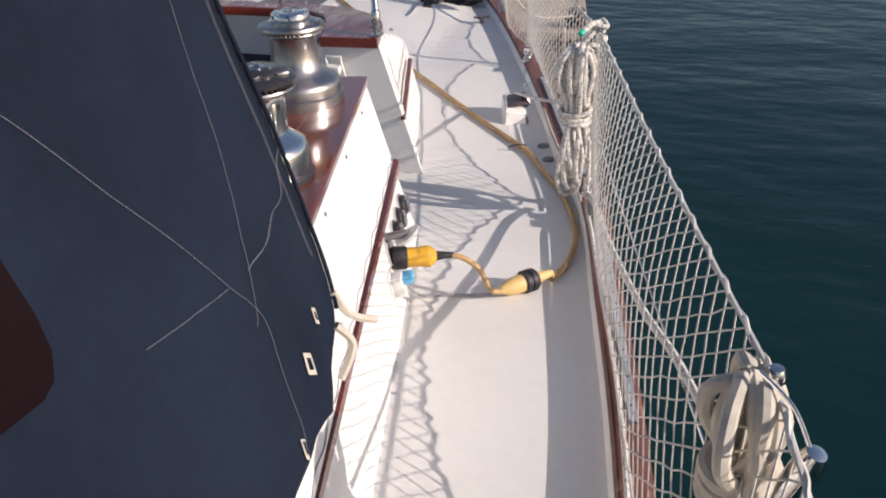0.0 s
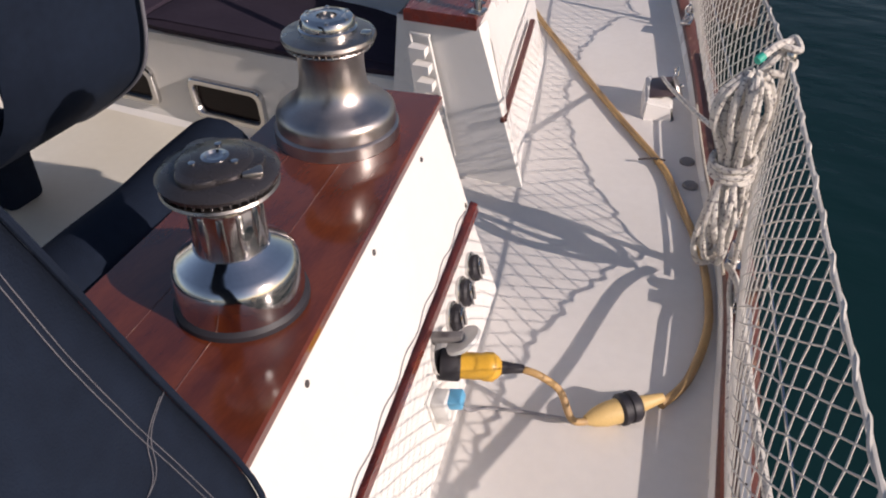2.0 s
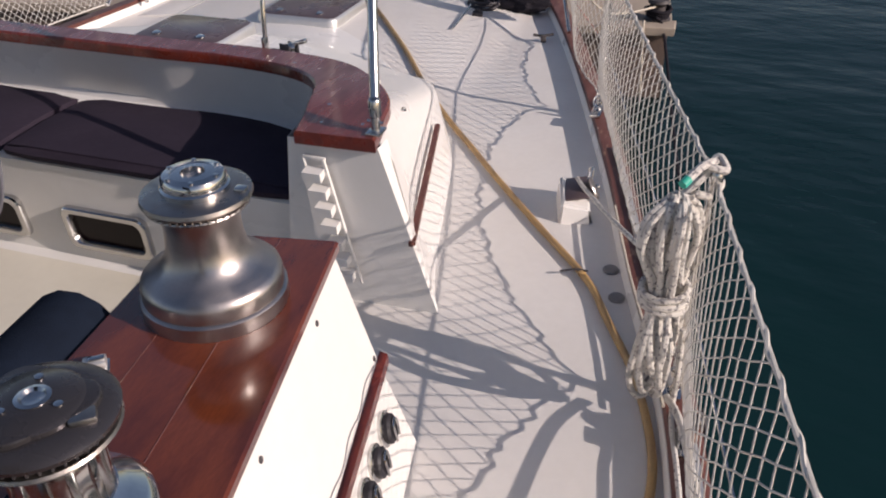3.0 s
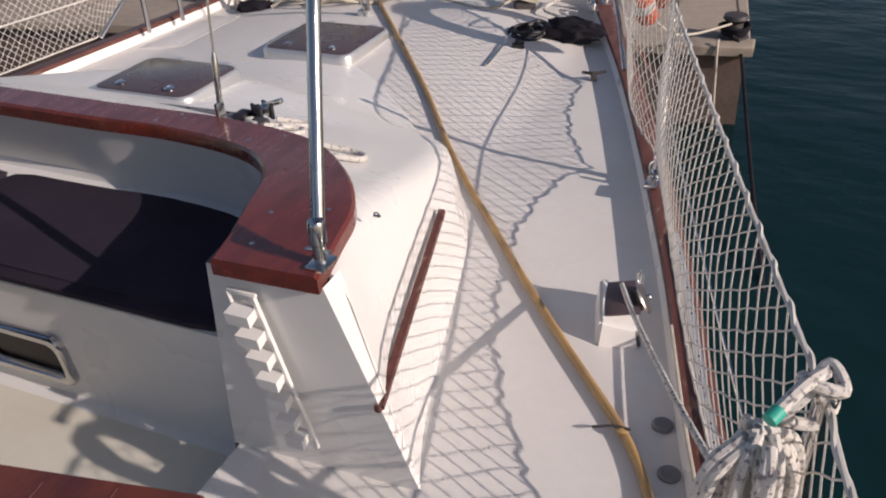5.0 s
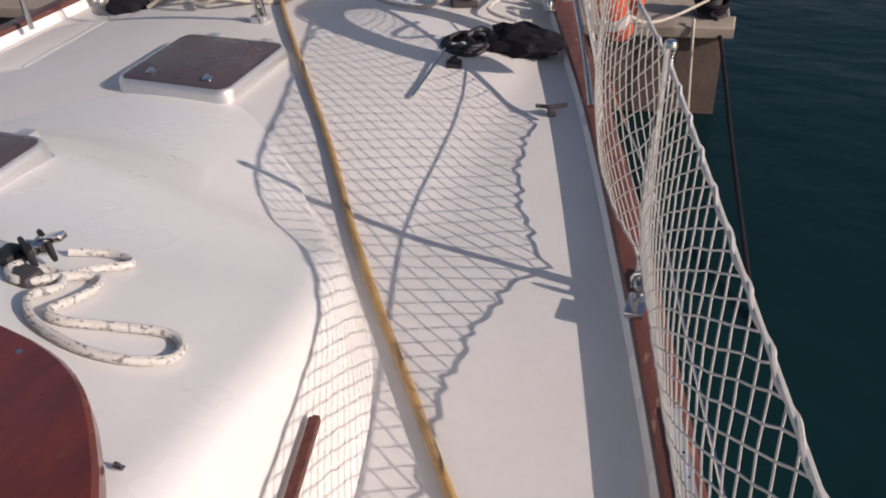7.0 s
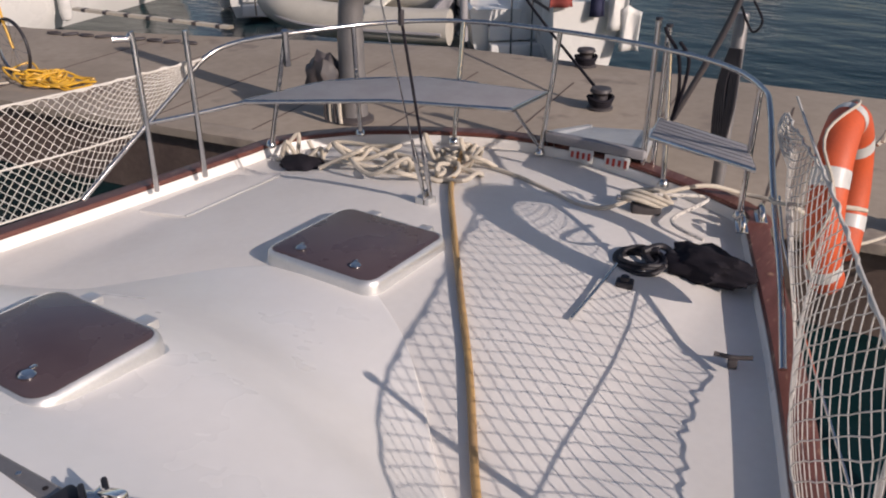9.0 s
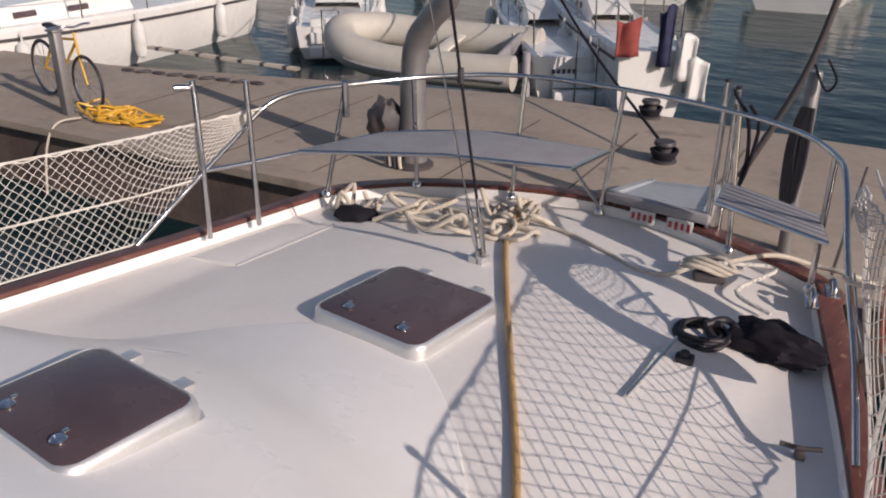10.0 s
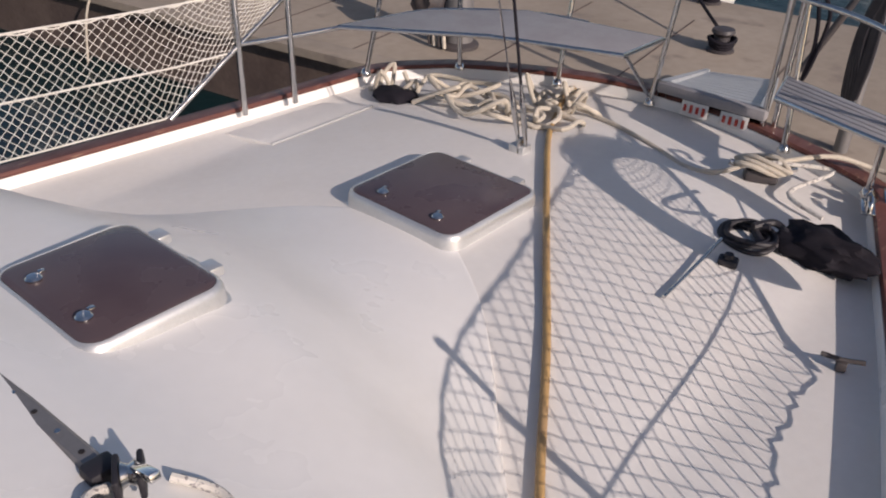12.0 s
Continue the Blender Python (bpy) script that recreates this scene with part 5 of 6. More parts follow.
def far_net_place(u, v):
    y = -1.5 + u
    z0 = 0.15 + 0.012 * math.sin(y * 3.0) * min(1, max(0, 2.2 - y)) if y < 2.2 else 0.15 + 0.455 * (y - 2.2) / 0.75
    zt = 0.605
    x = far_top(y)
    return (x - 0.02 * math.sin(math.pi * v), y, z0 + (max(zt, z0) - z0) * v)


ob, node, cols, rows_n = net("netting", far_net_place, 4.42, 0.44, 0.0205, 0.0016, "white diamond safety netting along the far rail")
solo("net_foot_rope", tube([node(i, 0) for i in range(cols + 1)], 0.0042, 6, n=1), M_NET, "white foot rope of the far netting", "rope")
solo("net_lacing", tube([node(i, rows_n) + Vector((0, 0, 0.005 * math.cos(i * 1.1))) for i in range(cols + 1)], 0.0034, 6, n=2), M_NET, "white cord laced along the far lifeline", "rope")

# ---- stern pulpit ----
pulpit = thing("stern_pulpit", "polished stainless tube railing around the stern", "railing")
RAIL_TOP = [(-2.93, 2.20, 0.15), (-2.93, 2.48, 0.32), (-2.93, 2.77, 0.49), (-2.925, 2.96, 0.605), (-2.86, 3.10, 0.655), (-2.70, 3.30, 0.68), (-2.45, 3.72, 0.685), (-2.13, 3.97, 0.685), (-1.61, 4.02, 0.685)]
RAIL_TOP2 = [(-1.61, 4.02, 0.685), (-1.10, 3.97, 0.68), (-0.75, 3.85, 0.67), (-0.55, 3.65, 0.655), (-0.47, 3.48, 0.62), (-0.36, 3.20, 0.45), (-0.22, 2.88, 0.26), (-0.12, 2.62, 0.10)]
part("top_rail", tube(RAIL_TOP + RAIL_TOP2[1:], 0.0115, 14, n=5), M_STEEL, pulpit)
for (fx, fy), (tx, ty), tz in (((-2.90, 3.30), (-2.72, 3.29), 0.675), ((-2.62, 3.70), (-2.55, 3.60), 0.685), ((-2.12, 3.86), (-2.13, 3.97), 0.685), ((-1.66, 3.96), (-1.61, 4.02), 0.685),
                               ((-0.98, 3.90), (-1.04, 3.96), 0.68), ((-0.58, 3.74), (-0.56, 3.66), 0.655)):
    part("post", tube([(fx, fy, 0.06), (tx, ty, tz)], 0.0125, 12, n=0), M_STEEL, pulpit)
    part("foot", lathe([(0.028, 0), (0.028, 0.008), (0.018, 0.03), (0.0125, 0.034)], 14, m=Matrix.Translation((fx, fy, 0.066))), M_STEEL, pulpit)
part("side_post", tube([(-2.93, 2.575, 0.06), (-2.925, 2.578, 0.735), (-2.935, 2.56, 0.765), (-2.96, 2.50, 0.772)], 0.0135, 12, n=3), M_STEEL, pulpit)
part("side_post", tube([(-2.88, 2.825, 0.06), (-2.878, 2.822, 0.76)], 0.0135, 12, n=0), M_STEEL, pulpit)
part("middle_rail", tube([(-2.93, 2.578, 0.385), (-2.88, 2.825, 0.375), (-2.80, 3.10, 0.38), (-2.66, 3.52, 0.395), (-2.3, 3.83, 0.395), (-2.0, 3.90, 0.395)], 0.011, 12, n=4), M_STEEL, pulpit)
part("stub", tube([(-2.14, 3.99, 0.58), (-2.14, 3.985, 0.80)], 0.02, 12, n=0), M_GREYBOARD, pulpit, "grey antenna socket clamped on the rail")
part("stub", tube([(-2.73, 3.30, 0.52), (-2.70, 3.27, 0.70)], 0.017, 12, n=0), M_STEEL, pulpit)
part("brace", tube([(-1.66, 3.96, 0.10), (-1.64, 3.64, 0.385)], 0.009, 10, n=0), M_STEEL, pulpit)


def slab(outline, z, t, mat_, name, label, slats=0):
    s = thing(name, label, "seat", group="pulpit seats")
    part("edge", tube([(x, y, z) for x, y in outline] + [(outline[0][0], outline[0][1], z)], 0.011, 10, n=0), M_STEEL, s)
    if not slats:
        part("seat", prism(outline, z - t / 2, z + t / 2 + 0.004, bevel=0.004), mat_, s)
    a, c, d, e = (Vector((*p, 0)) for p in (outline[0], outline[1], outline[-2], outline[-1]))
    for k in range(slats):
        t0, t1 = (k + 0.07) / slats, (k + 0.93) / slats
        quad = [a.lerp(e, t0), c.lerp(d, t0), c.lerp(d, t1), a.lerp(e, t1)]
        part("slat", prism([(p.x, p.y) for p in quad], z - 0.006, z + 0.012, bevel=0.003), mat_, s)
    return s


slab([(-2.77, 3.02), (-2.66, 3.48), (-2.30, 3.82), (-1.62, 3.92), (-1.63, 3.60), (-2.2, 3.40)], 0.40, 0.012, M_GREYBOARD, "pulpit_seat", "grey mesh corner seat on the stern railing")
slab([(-1.05, 3.95), (-0.61, 3.79), (-0.50, 3.54), (-0.99, 3.69)], 0.36, 0.012, M_GREYBOARD, "pulpit_seat", "grey slatted corner seat on the stern railing", 6)

# ---- gangway and its posts ----
gang = thing("gangway", "pale grey boarding gangway from the stern to the quay", "gangway")
GA, GB, GC, GD = Vector((-1.61, 3.97, 0.175)), Vector((-1.13, 3.98, 0.175)), Vector((-2.26, 7.29, -0.86)), Vector((-2.765, 7.08, -0.86))
for p, q in ((GA, GD), (GB, GC)):
    part("side_rail", loft([[v + Vector(o) for o in ((-0.02, 0, -0.06), (0.02, 0, -0.06), (0.02, 0, 0.02), (-0.02, 0, 0.02))] for v in (p, q)], closed=True), M_GANG, gang, smooth=False)
for k in range(14):
    t0, t1 = (k + 0.05) / 14, (k + 0.93) / 14
    quad = [GA.lerp(GD, t0), GB.lerp(GC, t0), GB.lerp(GC, t1), GA.lerp(GD, t1)]
    bm = bmesh.new()
    loft([[quad[0], quad[1]], [quad[3], quad[2]]], bm=bm)
    loft([[quad[0] - down * 0.02, quad[1] - down * 0.02], [quad[0], quad[1]]], bm=bm)
    part("tread", bm, M_GANG, gang, smooth=False)
part("end_beam", box((0.52, 0.05, 0.05), (-1.37, 3.98, 0.165), 0.01, (0, 0, 1)), M_GREYBOARD, gang)
for x0 in (-1.49, -1.30):
    plate = part("name_plate", box((0.13, 0.004, 0.065), (x0 + 0.06, 3.955, 0.108), 0.001, (-8, 0, 1)), M_FENDER, gang, "white plate with unreadable red marks")
    for k in range(4):
        part("mark", box((0.014, 0.003, 0.030 + 0.008 * (k % 2)), (x0 + 0.015 + 0.03 * k, 3.9505, 0.108), 0, (-8, 0, 1)), M_RED, plate)
for x, y, h in ((-1.125, 3.99, 0.74), (-1.085, 4.02, 0.71)):
    gp = thing("gangway_post", "tall stainless gangway post at the stern", "post", (x, y, 0.06), group="gangway posts")
    part("tube", tube([(0, 0, 0), (0.01, 0, h)], 0.0135, 12, n=0), M_STEEL, gp)
    part("cap", lathe([(0.0155, h - 0.004), (0.0155, h + 0.008), (0, h + 0.012)], 12, m=Matrix.Translation((0.01, 0, 0))), M_BLACK, gp)
solo("post_lashing", tube([(-1.08, 3.98, 0.77), (-1.06, 3.97, 0.74), (-1.0, 3.96, 0.66), (-0.98, 3.96, 0.50), (-1.0, 3.97, 0.36), (-0.97, 3.96, 0.46), (-0.95, 3.96, 0.64), (-1.0, 3.96, 0.72)], 0.008, 8), M_DARKROPE, "black cord hanging from the gangway post", "cord")

# ---- backstay and stern ropes ----
chain = thing("backstay", "pair of backstay wires with turnbuckles on a steel chainplate", "backstay", (-1.72, 3.04, 0.085))
part("plate", box((0.11, 0.07, 0.03), (-0.04, 0, 0.01), 0.006, (0, 0, 20)), M_GREYBOARD, chain)
part("tang", box((0.014, 0.05, 0.09), (0, 0, 0.05), 0.004), M_STEEL, chain)
part("block", box((0.075, 0.06, 0.06), (-0.012, 0.005, 0.03), 0.008), M_ALU, chain, "grey metal deck block")
for dx, top in ((-0.015, (-0.03, -0.36, 1.35)), (0.02, (0.03, -0.30, 1.34))):
    lo, hi = Vector((dx, 0, 0.06)), Vector(top)
    d = hi - lo
    part("turnbuckle", tube([lo, lo + d * 0.05, lo + d * 0.06, lo + d * 0.17, lo + d * 0.18, lo + d * 0.22], 0.009, 10, n=0, radii=[0.006, 0.010, 0.012, 0.012, 0.009, 0.006]), M_STEEL, chain)
    part("wire", tube([lo + d * 0.2, hi], 0.0035 if dx < 0 else 0.006, 8, n=0), M_STEEL if dx < 0 else M_DARKROPE, chain)
part("wire_clamp", box((0.02, 0.02, 0.06), Vector((0.02, 0, 0.06)).lerp(Vector((0.03, -0.30, 1.34)), 0.62), 0.005), M_IRON, chain)


def heap(name, centre, reach, r, loops, mat_, label, seed, ground_f, squash=0.6, lift=0.085):
    """A rope thrown down in uneven loops."""
    rnd = random.Random(seed)
    pts, a = [], rnd.uniform(0, 6)
    cx, cy = centre
    for k in range(loops * 7):
        a += rnd.uniform(0.75, 1.05)
        rr = rnd.uniform(0.35, 1.0)
        t = k / (loops * 7)
        x = cx + reach[0] * (0.42 * rr * math.cos(a) + (t - 0.5) * 1.15)
        y = cy + reach[1] * (0.62 * rr * math.sin(a) + squash * 0.3 * math.sin(t * 9))
        pts.append((x, y, ground_f(x, y) + r + r * 1.6 * (k % 3) + abs(lift * math.sin(k * 0.9)) * (rr > 0.8)))
    return solo(name, tube(pts, r, 8, n=5), mat_, label, "rope")


heap("mooring_rope", (-2.14, 3.36), (0.62, 0.26), 0.0112, 8, M_ROPE, "heap of thick cream mooring rope on the stern deck", 5, deck_z)
heap("mooring_rope", (-2.72, 3.30), (0.18, 0.15), 0.011, 3, M_ROPE, "small coil of cream mooring rope by the rail", 9, deck_z)
heap("mooring_rope", (-1.93, 3.62), (0.24, 0.18), 0.011, 4, M_ROPE, "small coil of cream mooring rope by the rail", 14, deck_z)
solo("stern_line", tube([(-1.95, 3.63, 0.10), (-1.72, 3.63, 0.082), (-1.55, 3.59, 0.08), (-1.36, 3.52, 0.08), (-1.20, 3.46, 0.076), (-1.08, 3.50, 0.08), (-0.98, 3.58, 0.13)], 0.010, 8), M_ROPE, "cream line across the stern deck to the cleat", "rope")
cleat = thing("stern_cleat", "chrome mooring cleat wrapped with cream rope", "cleat", (-0.95, 3.61, 0.042), 30)
part("base", box((0.13, 0.07, 0.06), (0, 0, 0.03), 0.015), M_IRON, cleat)
part("horn", tube([(-0.13, 0, 0.075), (-0.07, 0, 0.062), (0.07, 0, 0.062), (0.13, 0, 0.075)], 0.014, 12), M_CHROME, cleat)
for k in range(3):
    a = k * 0.7
    pts = [(0.10 * math.cos(t + a) * (1 + 0.15 * math.sin(2 * t)), 0.05 * math.sin(t + a * 0.3), 0.07 + 0.010 * k + 0.018 * math.sin(2 * t + k)) for t in span(0, 6.283, 16)]
    part("rope_turn", tube(pts, 0.010, 8, n=2), M_ROPE, cleat, "cream rope turn" if k == 0 else "")
solo("stern_line", tube([(-0.90, 3.62, 0.14), (-0.76, 3.80, 0.15), (-0.62, 3.92, 0.10), (-0.40, 4.0, 0.05), (-0.25, 5.0, -0.50), (0.0, 6.5, -0.86)], 0.010, 8), M_ROPE, "cream mooring line leading off the stern", "rope")
solo("stern_line", tube([(-0.92, 3.60, 0.14), (-0.72, 3.74, 0.12), (-0.80, 3.52, 0.08), (-0.64, 3.46, 0.055)], 0.009, 8), M_FLECK, "white line beside the stern cleat", "rope")
for x, y in ((-0.60, 3.58), (-0.56, 3.72)):
    f = thing("stern_fairlead", "polished chrome fairlead on the corner of the rail", "fairlead", (x + 0.06, y + 0.05, 0.068), 20, group="stern fairleads")
    part("base", box((0.05, 0.13, 0.012), (0, 0, 0.006), 0.004), M_CHROME, f)
    part("horn", tube([(0, -0.055, 0.01), (0.0, -0.045, 0.04), (0.0, -0.012, 0.05)], 0.012, 10), M_CHROME, f)
    part("horn", tube([(0, 0.055, 0.01), (0.0, 0.045, 0.04), (0.0, 0.012, 0.05)], 0.012, 10), M_CHROME, f)

bag = bmesh.new()
bmesh.ops.create_icosphere(bag, subdivisions=4, radius=1)
for v in bag.verts:
    n_ = noise.noise(v.co * 2.2) * 0.30 + noise.noise(v.co * 5) * 0.16
    v.co = v.co * (1 + n_)
    v.co = Vector((v.co.x * 0.165 + 0.03 * v.co.y, v.co.y * 0.095 * (1.1 - 0.3 * v.co.x), max(v.co.z * 0.07, -0.05)))
bmesh.ops.transform(bag, matrix=pose(-0.545, 3.225, 0.062, 0, 0, -18), verts=bag.verts)
solo("fender_cover", bag, M_DARKROPE, "crumpled black cloth bundle on the stern deck", "bundle")
hose = thing("hose_coil", "black rubber hose coiled on the deck beside the bundle", "hose", (-0.779, 3.118, 0.045))
for k in range(5):
    r_ = 0.092 - 0.006 * (k % 3)
    part("turn", tube([(r_ * math.cos(a) + 0.012 * math.sin(k * 2), r_ * 0.9 * math.sin(a), 0.014 + 0.014 * (k // 2) + 0.006 * math.sin(a * 2 + k)) for a in span(0, 6.283, 18)], 0.0095, 8, n=2), M_BLACK, hose)
solo("hose_knot", tube([(-0.774, 3.138, 0.103), (-0.724, 3.208, 0.108), (-0.664, 3.188, 0.078), (-0.704, 3.118, 0.063), (-0.774, 3.158, 0.088), (-0.724, 3.168, 0.108)], 0.014, 8), M_BLACK, "knot of black hose on the deck", "hose")
solo("boat_hook", tube([(-0.806, 2.579, 0.072), (-0.815, 2.790, 0.078), (-0.824, 3.001, 0.092)], 0.0065, 10), M_STEEL, "short pale metal rod lying on the deck", "rod")
foot = thing("rubber_foot", "black rubber foot on the deck", "fitting", (-0.759, 2.932, 0.045), 15)
part("body", box((0.065, 0.05, 0.03), (0, 0, 0.015), 0.008), M_BLACK, foot)
part("boss", lathe([(0.018, 0.03), (0.016, 0.045), (0, 0.047)], 12), M_BLACK, foot)
cl = thing("deck_cleat", "small dark cleat on the bulwark edge", "cleat", (-0.285, 2.70, 0.0), 20)
part("base", box((0.03, 0.03, 0.035), (0, 0, 0.0175), 0.006), M_IRON, cl)
part("horn", tube([(-0.06, 0, 0.045), (0, 0, 0.038), (0.06, 0, 0.045)], 0.008, 10), M_IRON, cl)
bundle = bmesh.new()
bmesh.ops.create_icosphere(bundle, subdivisions=3, radius=1)
for v in bundle.verts:
    v.co = v.co * (1 + 0.25 * noise.noise(v.co * 2.0))
    v.co = Vector((v.co.x * 0.13, v.co.y * 0.08, max(v.co.z * 0.05, -0.03)))
bmesh.ops.translate(bundle, vec=(-2.64, 3.25, 0.035), verts=bundle.verts)
solo("line_bag", bundle, M_DARKROPE, "flat dark canvas bag under the rope coil", "bag")

locker = thing("locker_lid", "flush white locker lid in the after deck", "locker lid")
lid = [(-2.655, 2.50), (-2.655, 3.10), (-2.90, 3.0), (-2.93, 2.46)]
part("lid", prism(lid, lambda x, y: deck_z(x, y) - 0.01, lambda x, y: deck_z(x, y) + 0.006, bevel=0.004), M_DECK, locker)
part("edge_trim", tube([(-2.650, 2.50, deck_z(-2.65, 2.5) + 0.006), (-2.650, 3.10, deck_z(-2.65, 3.1) + 0.006)], 0.006, 8, n=0), M_ALU, locker)
part("latch", box((0.022, 0.08, 0.008), (-2.74, 2.80, 0.012), 0.003), M_IRON, locker)

# ---- lifebuoy on the rail ----
buoy = thing("lifebuoy", "orange horseshoe lifebuoy with grey tape on the stern railing", "lifebuoy")
buoy.matrix_basis = pose(-0.125, 3.09, 0.485, 84, 0, 90)
R_ = 0.232
arc = [(R_ * math.cos(a), R_ * 1.12 * math.sin(a), 0) for a in span(radians(-62), radians(242), 30)]
part("cover", tube(arc, 0.056, 18, n=1), M_ORANGE, buoy)
for a0 in (-35, 32, 90, 148, 215):
    part("tape", tube([(R_ * math.cos(radians(a)), R_ * 1.12 * math.sin(radians(a)), 0) for a in (a0 - 6, a0, a0 + 6)], 0.0575, 18, n=2, ends=False), M_REFLECT, buoy, "grey reflective band")
part("grab_line", tube([(R_ * 1.25 * math.cos(a), R_ * 1.38 * math.sin(a), 0.03 * math.sin(5 * a)) for a in span(radians(-30), radians(210), 20)], 0.005, 6, n=2), M_ROPE, buoy)
part("knot", tube([(0.30, 0.10, 0.05), (0.34, 0.13, 0.07), (0.30, 0.16, 0.08), (0.27, 0.12, 0.07)], 0.008, 8), M_ROPE, buoy)
solo("buoy_line", tube([(-0.36, 3.20, 0.40), (-0.30, 3.02, 0.46), (-0.18, 2.96, 0.50), (-0.08, 2.98, 0.51), (-0.04, 3.06, 0.48)], 0.0075, 8), M_ROPE, "cream line tied to the lifebuoy", "rope")

# ---- things on the quay ----
lamp_post = thing("mooring_column", "thick grey curved column standing on the quay", "column", (-4.95, 6.42, QZ))
part("shaft", tube([(0, 0, 0), (0.0, 0, 0.50), (0.01, 0, 0.95), (0.06, 0, 1.20), (0.22, 0, 1.42), (0.44, 0.0, 1.66), (0.60, 0, 2.3)], 0.12, 18, n=5, radii=[0.135, 0.125, 0.118, 0.115, 0.11, 0.105, 0.10]), M_POSTGREY, lamp_post)
part("base", lathe([(0.19, 0), (0.19, 0.03), (0.15, 0.06)], 20), M_IRON, lamp_post)
for k in range(4):
    part("hanging_rope", tube([(-0.18 + 0.05 * k, -0.17, 0.35), (-0.20 + 0.06 * k, -0.19, 0.12), (-0.18 + 0.06 * k, -0.20, 0.02)], 0.018, 8), M_ROPE if k % 2 else M_IRON, lamp_post)
blob = bmesh.new()
bmesh.ops.create_icosphere(blob, subdivisions=3, radius=1)
for v in blob.verts:
    v.co = v.co * (1 + 0.3 * noise.noise(v.co * 2.1))
    v.co = Vector((v.co.x * 0.18, v.co.y * 0.14, v.co.z * 0.24))
part("hung_bag", blob, M_IRON, lamp_post, "dark cloth bag tied to the column").location = (-0.26, -0.12, 0.42)


def bollard(x, y, label):
    o = thing("bollard", label, "bollard", (x, y, QZ), group="quay bollards")
    part("body", lathe([(0.13, 0), (0.13, 0.02), (0.075, 0.05), (0.07, 0.14), (0.11, 0.18), (0.10, 0.21), (0, 0.22)], 20), M_IRON, o)
    for k in range(3):
        part("rope_turn", tube([((0.10 + 0.012 * k) * math.cos(a), (0.10 + 0.012 * k) * math.sin(a), 0.05 + 0.03 * k + 0.01 * math.sin(2 * a)) for a in span(0, 6.283, 14)], 0.018, 8, n=2), M_DARKROPE, o)
    return o


bollard(-3.11, 8.06, "black iron bollard wound with dark mooring rope")
bollard(-3.95, 9.50, "black iron bollard at the far edge of the quay")
solo("mooring_line", tube([(-3.11, 8.06, -0.85), (-4.9, 9.6, -0.25), (-7.2, 11.6, 0.8)], 0.016, 8), M_DARKROPE, "dark mooring line rising from the bollard", "rope")

pile = thing("quay_post", "grey steel post with black hoses on the quay edge", "post", (-1.45, 6.60, QZ))
part("shaft", lathe([(0.05, 0), (0.05, 1.35), (0.045, 1.36), (0, 1.36)], 16), M_POSTGREY, pile)
for k in range(5):
    s_ = 0.012 * (k - 2)
    part("hose_loop", tube([(s_, -0.07, 1.12), (s_ - 0.05, -0.09, 0.85), (s_ - 0.04 + 0.008 * k, -0.09, 0.45), (s_ + 0.01, -0.09, 0.36 + 0.04 * k), (s_ + 0.03, -0.09, 0.75), (s_ + 0.02, -0.07, 1.12)], 0.016, 8), M_BLACK, pile)
part("strut", tube([(0.10, -0.1, 1.95), (-0.02, -0.2, 1.35), (-0.30, -0.35, 0.62)], 0.024, 10), M_IRON, pile, "dark slanting strut")
part("cord", tube([(0.0, -0.06, 1.42), (0.10, -0.06, 1.25), (0.16, -0.06, 1.33), (0.08, -0.05, 1.46)], 0.009, 8), M_DARKROPE, pile)

bike = thing("bicycle", "old yellow bicycle leaning against a post on the quay", "bicycle")
bike.matrix_basis = pose(-9.86, 5.66, QZ, 0, 4, -2)
for wx in (-0.50, 0.50):
    wheel = part("wheel", tube([(wx + 0.33 * math.cos(a), 0, 0.34 + 0.33 * math.sin(a)) for a in span(0, 6.283, 30)], 0.018, 8, n=1), M_BLACK, bike)
    part("rim", tube([(wx + 0.305 * math.cos(a), 0, 0.34 + 0.305 * math.sin(a)) for a in span(0, 6.283, 30)], 0.008, 6, n=1), M_STEEL, wheel)
    spokes = bmesh.new()
    for k in range(12):
        a = k * math.pi / 6
        tube([(wx, 0, 0.34), (wx + 0.30 * math.cos(a), 0, 0.34 + 0.30 * math.sin(a))], 0.0025, 4, bm=spokes, n=0)
    part("spokes", spokes, M_STEEL, wheel)
for p, q in (((-0.5, 0.34), (-0.12, 0.32)), ((-0.5, 0.34), (-0.18, 0.78)), ((-0.12, 0.32), (-0.20, 0.86)), ((-0.12, 0.32), (0.33, 0.80)), ((-0.18, 0.76), (0.32, 0.84)), ((0.32, 0.92), (0.40, 0.60)), ((0.40, 0.60), (0.50, 0.34))):
    part("frame_tube", tube([(p[0], 0, p[1]), (q[0], 0, q[1])], 0.017, 8, n=0), M_YELLOW, bike)
part("saddle", box((0.24, 0.11, 0.05), (-0.22, 0, 0.90), 0.02), M_BLACK, bike)
part("handlebar", tube([(0.22, -0.26, 0.98), (0.31, -0.12, 1.0), (0.32, 0.0, 0.98), (0.31, 0.12, 1.0), (0.22, 0.26, 0.98)], 0.013, 8), M_STEEL, bike)
bp_ = thing("service_post", "grey galvanised service post on the quay", "post", (-9.35, 5.35, QZ))
part("shaft", box((0.14, 0.10, 0.96), (0, 0, 0.48), 0.01), M_POSTGREY, bp_)
part("cap", box((0.17, 0.13, 0.03), (0, 0, 0.97), 0.008), M_POSTGREY, bp_)
heap("yellow_rope", (-8.72, 5.62), (0.78, 0.42), 0.013, 16, M_YELLOW, "heap of bright yellow rope on the quay", 21, lambda x, y: QZ, lift=0.05)
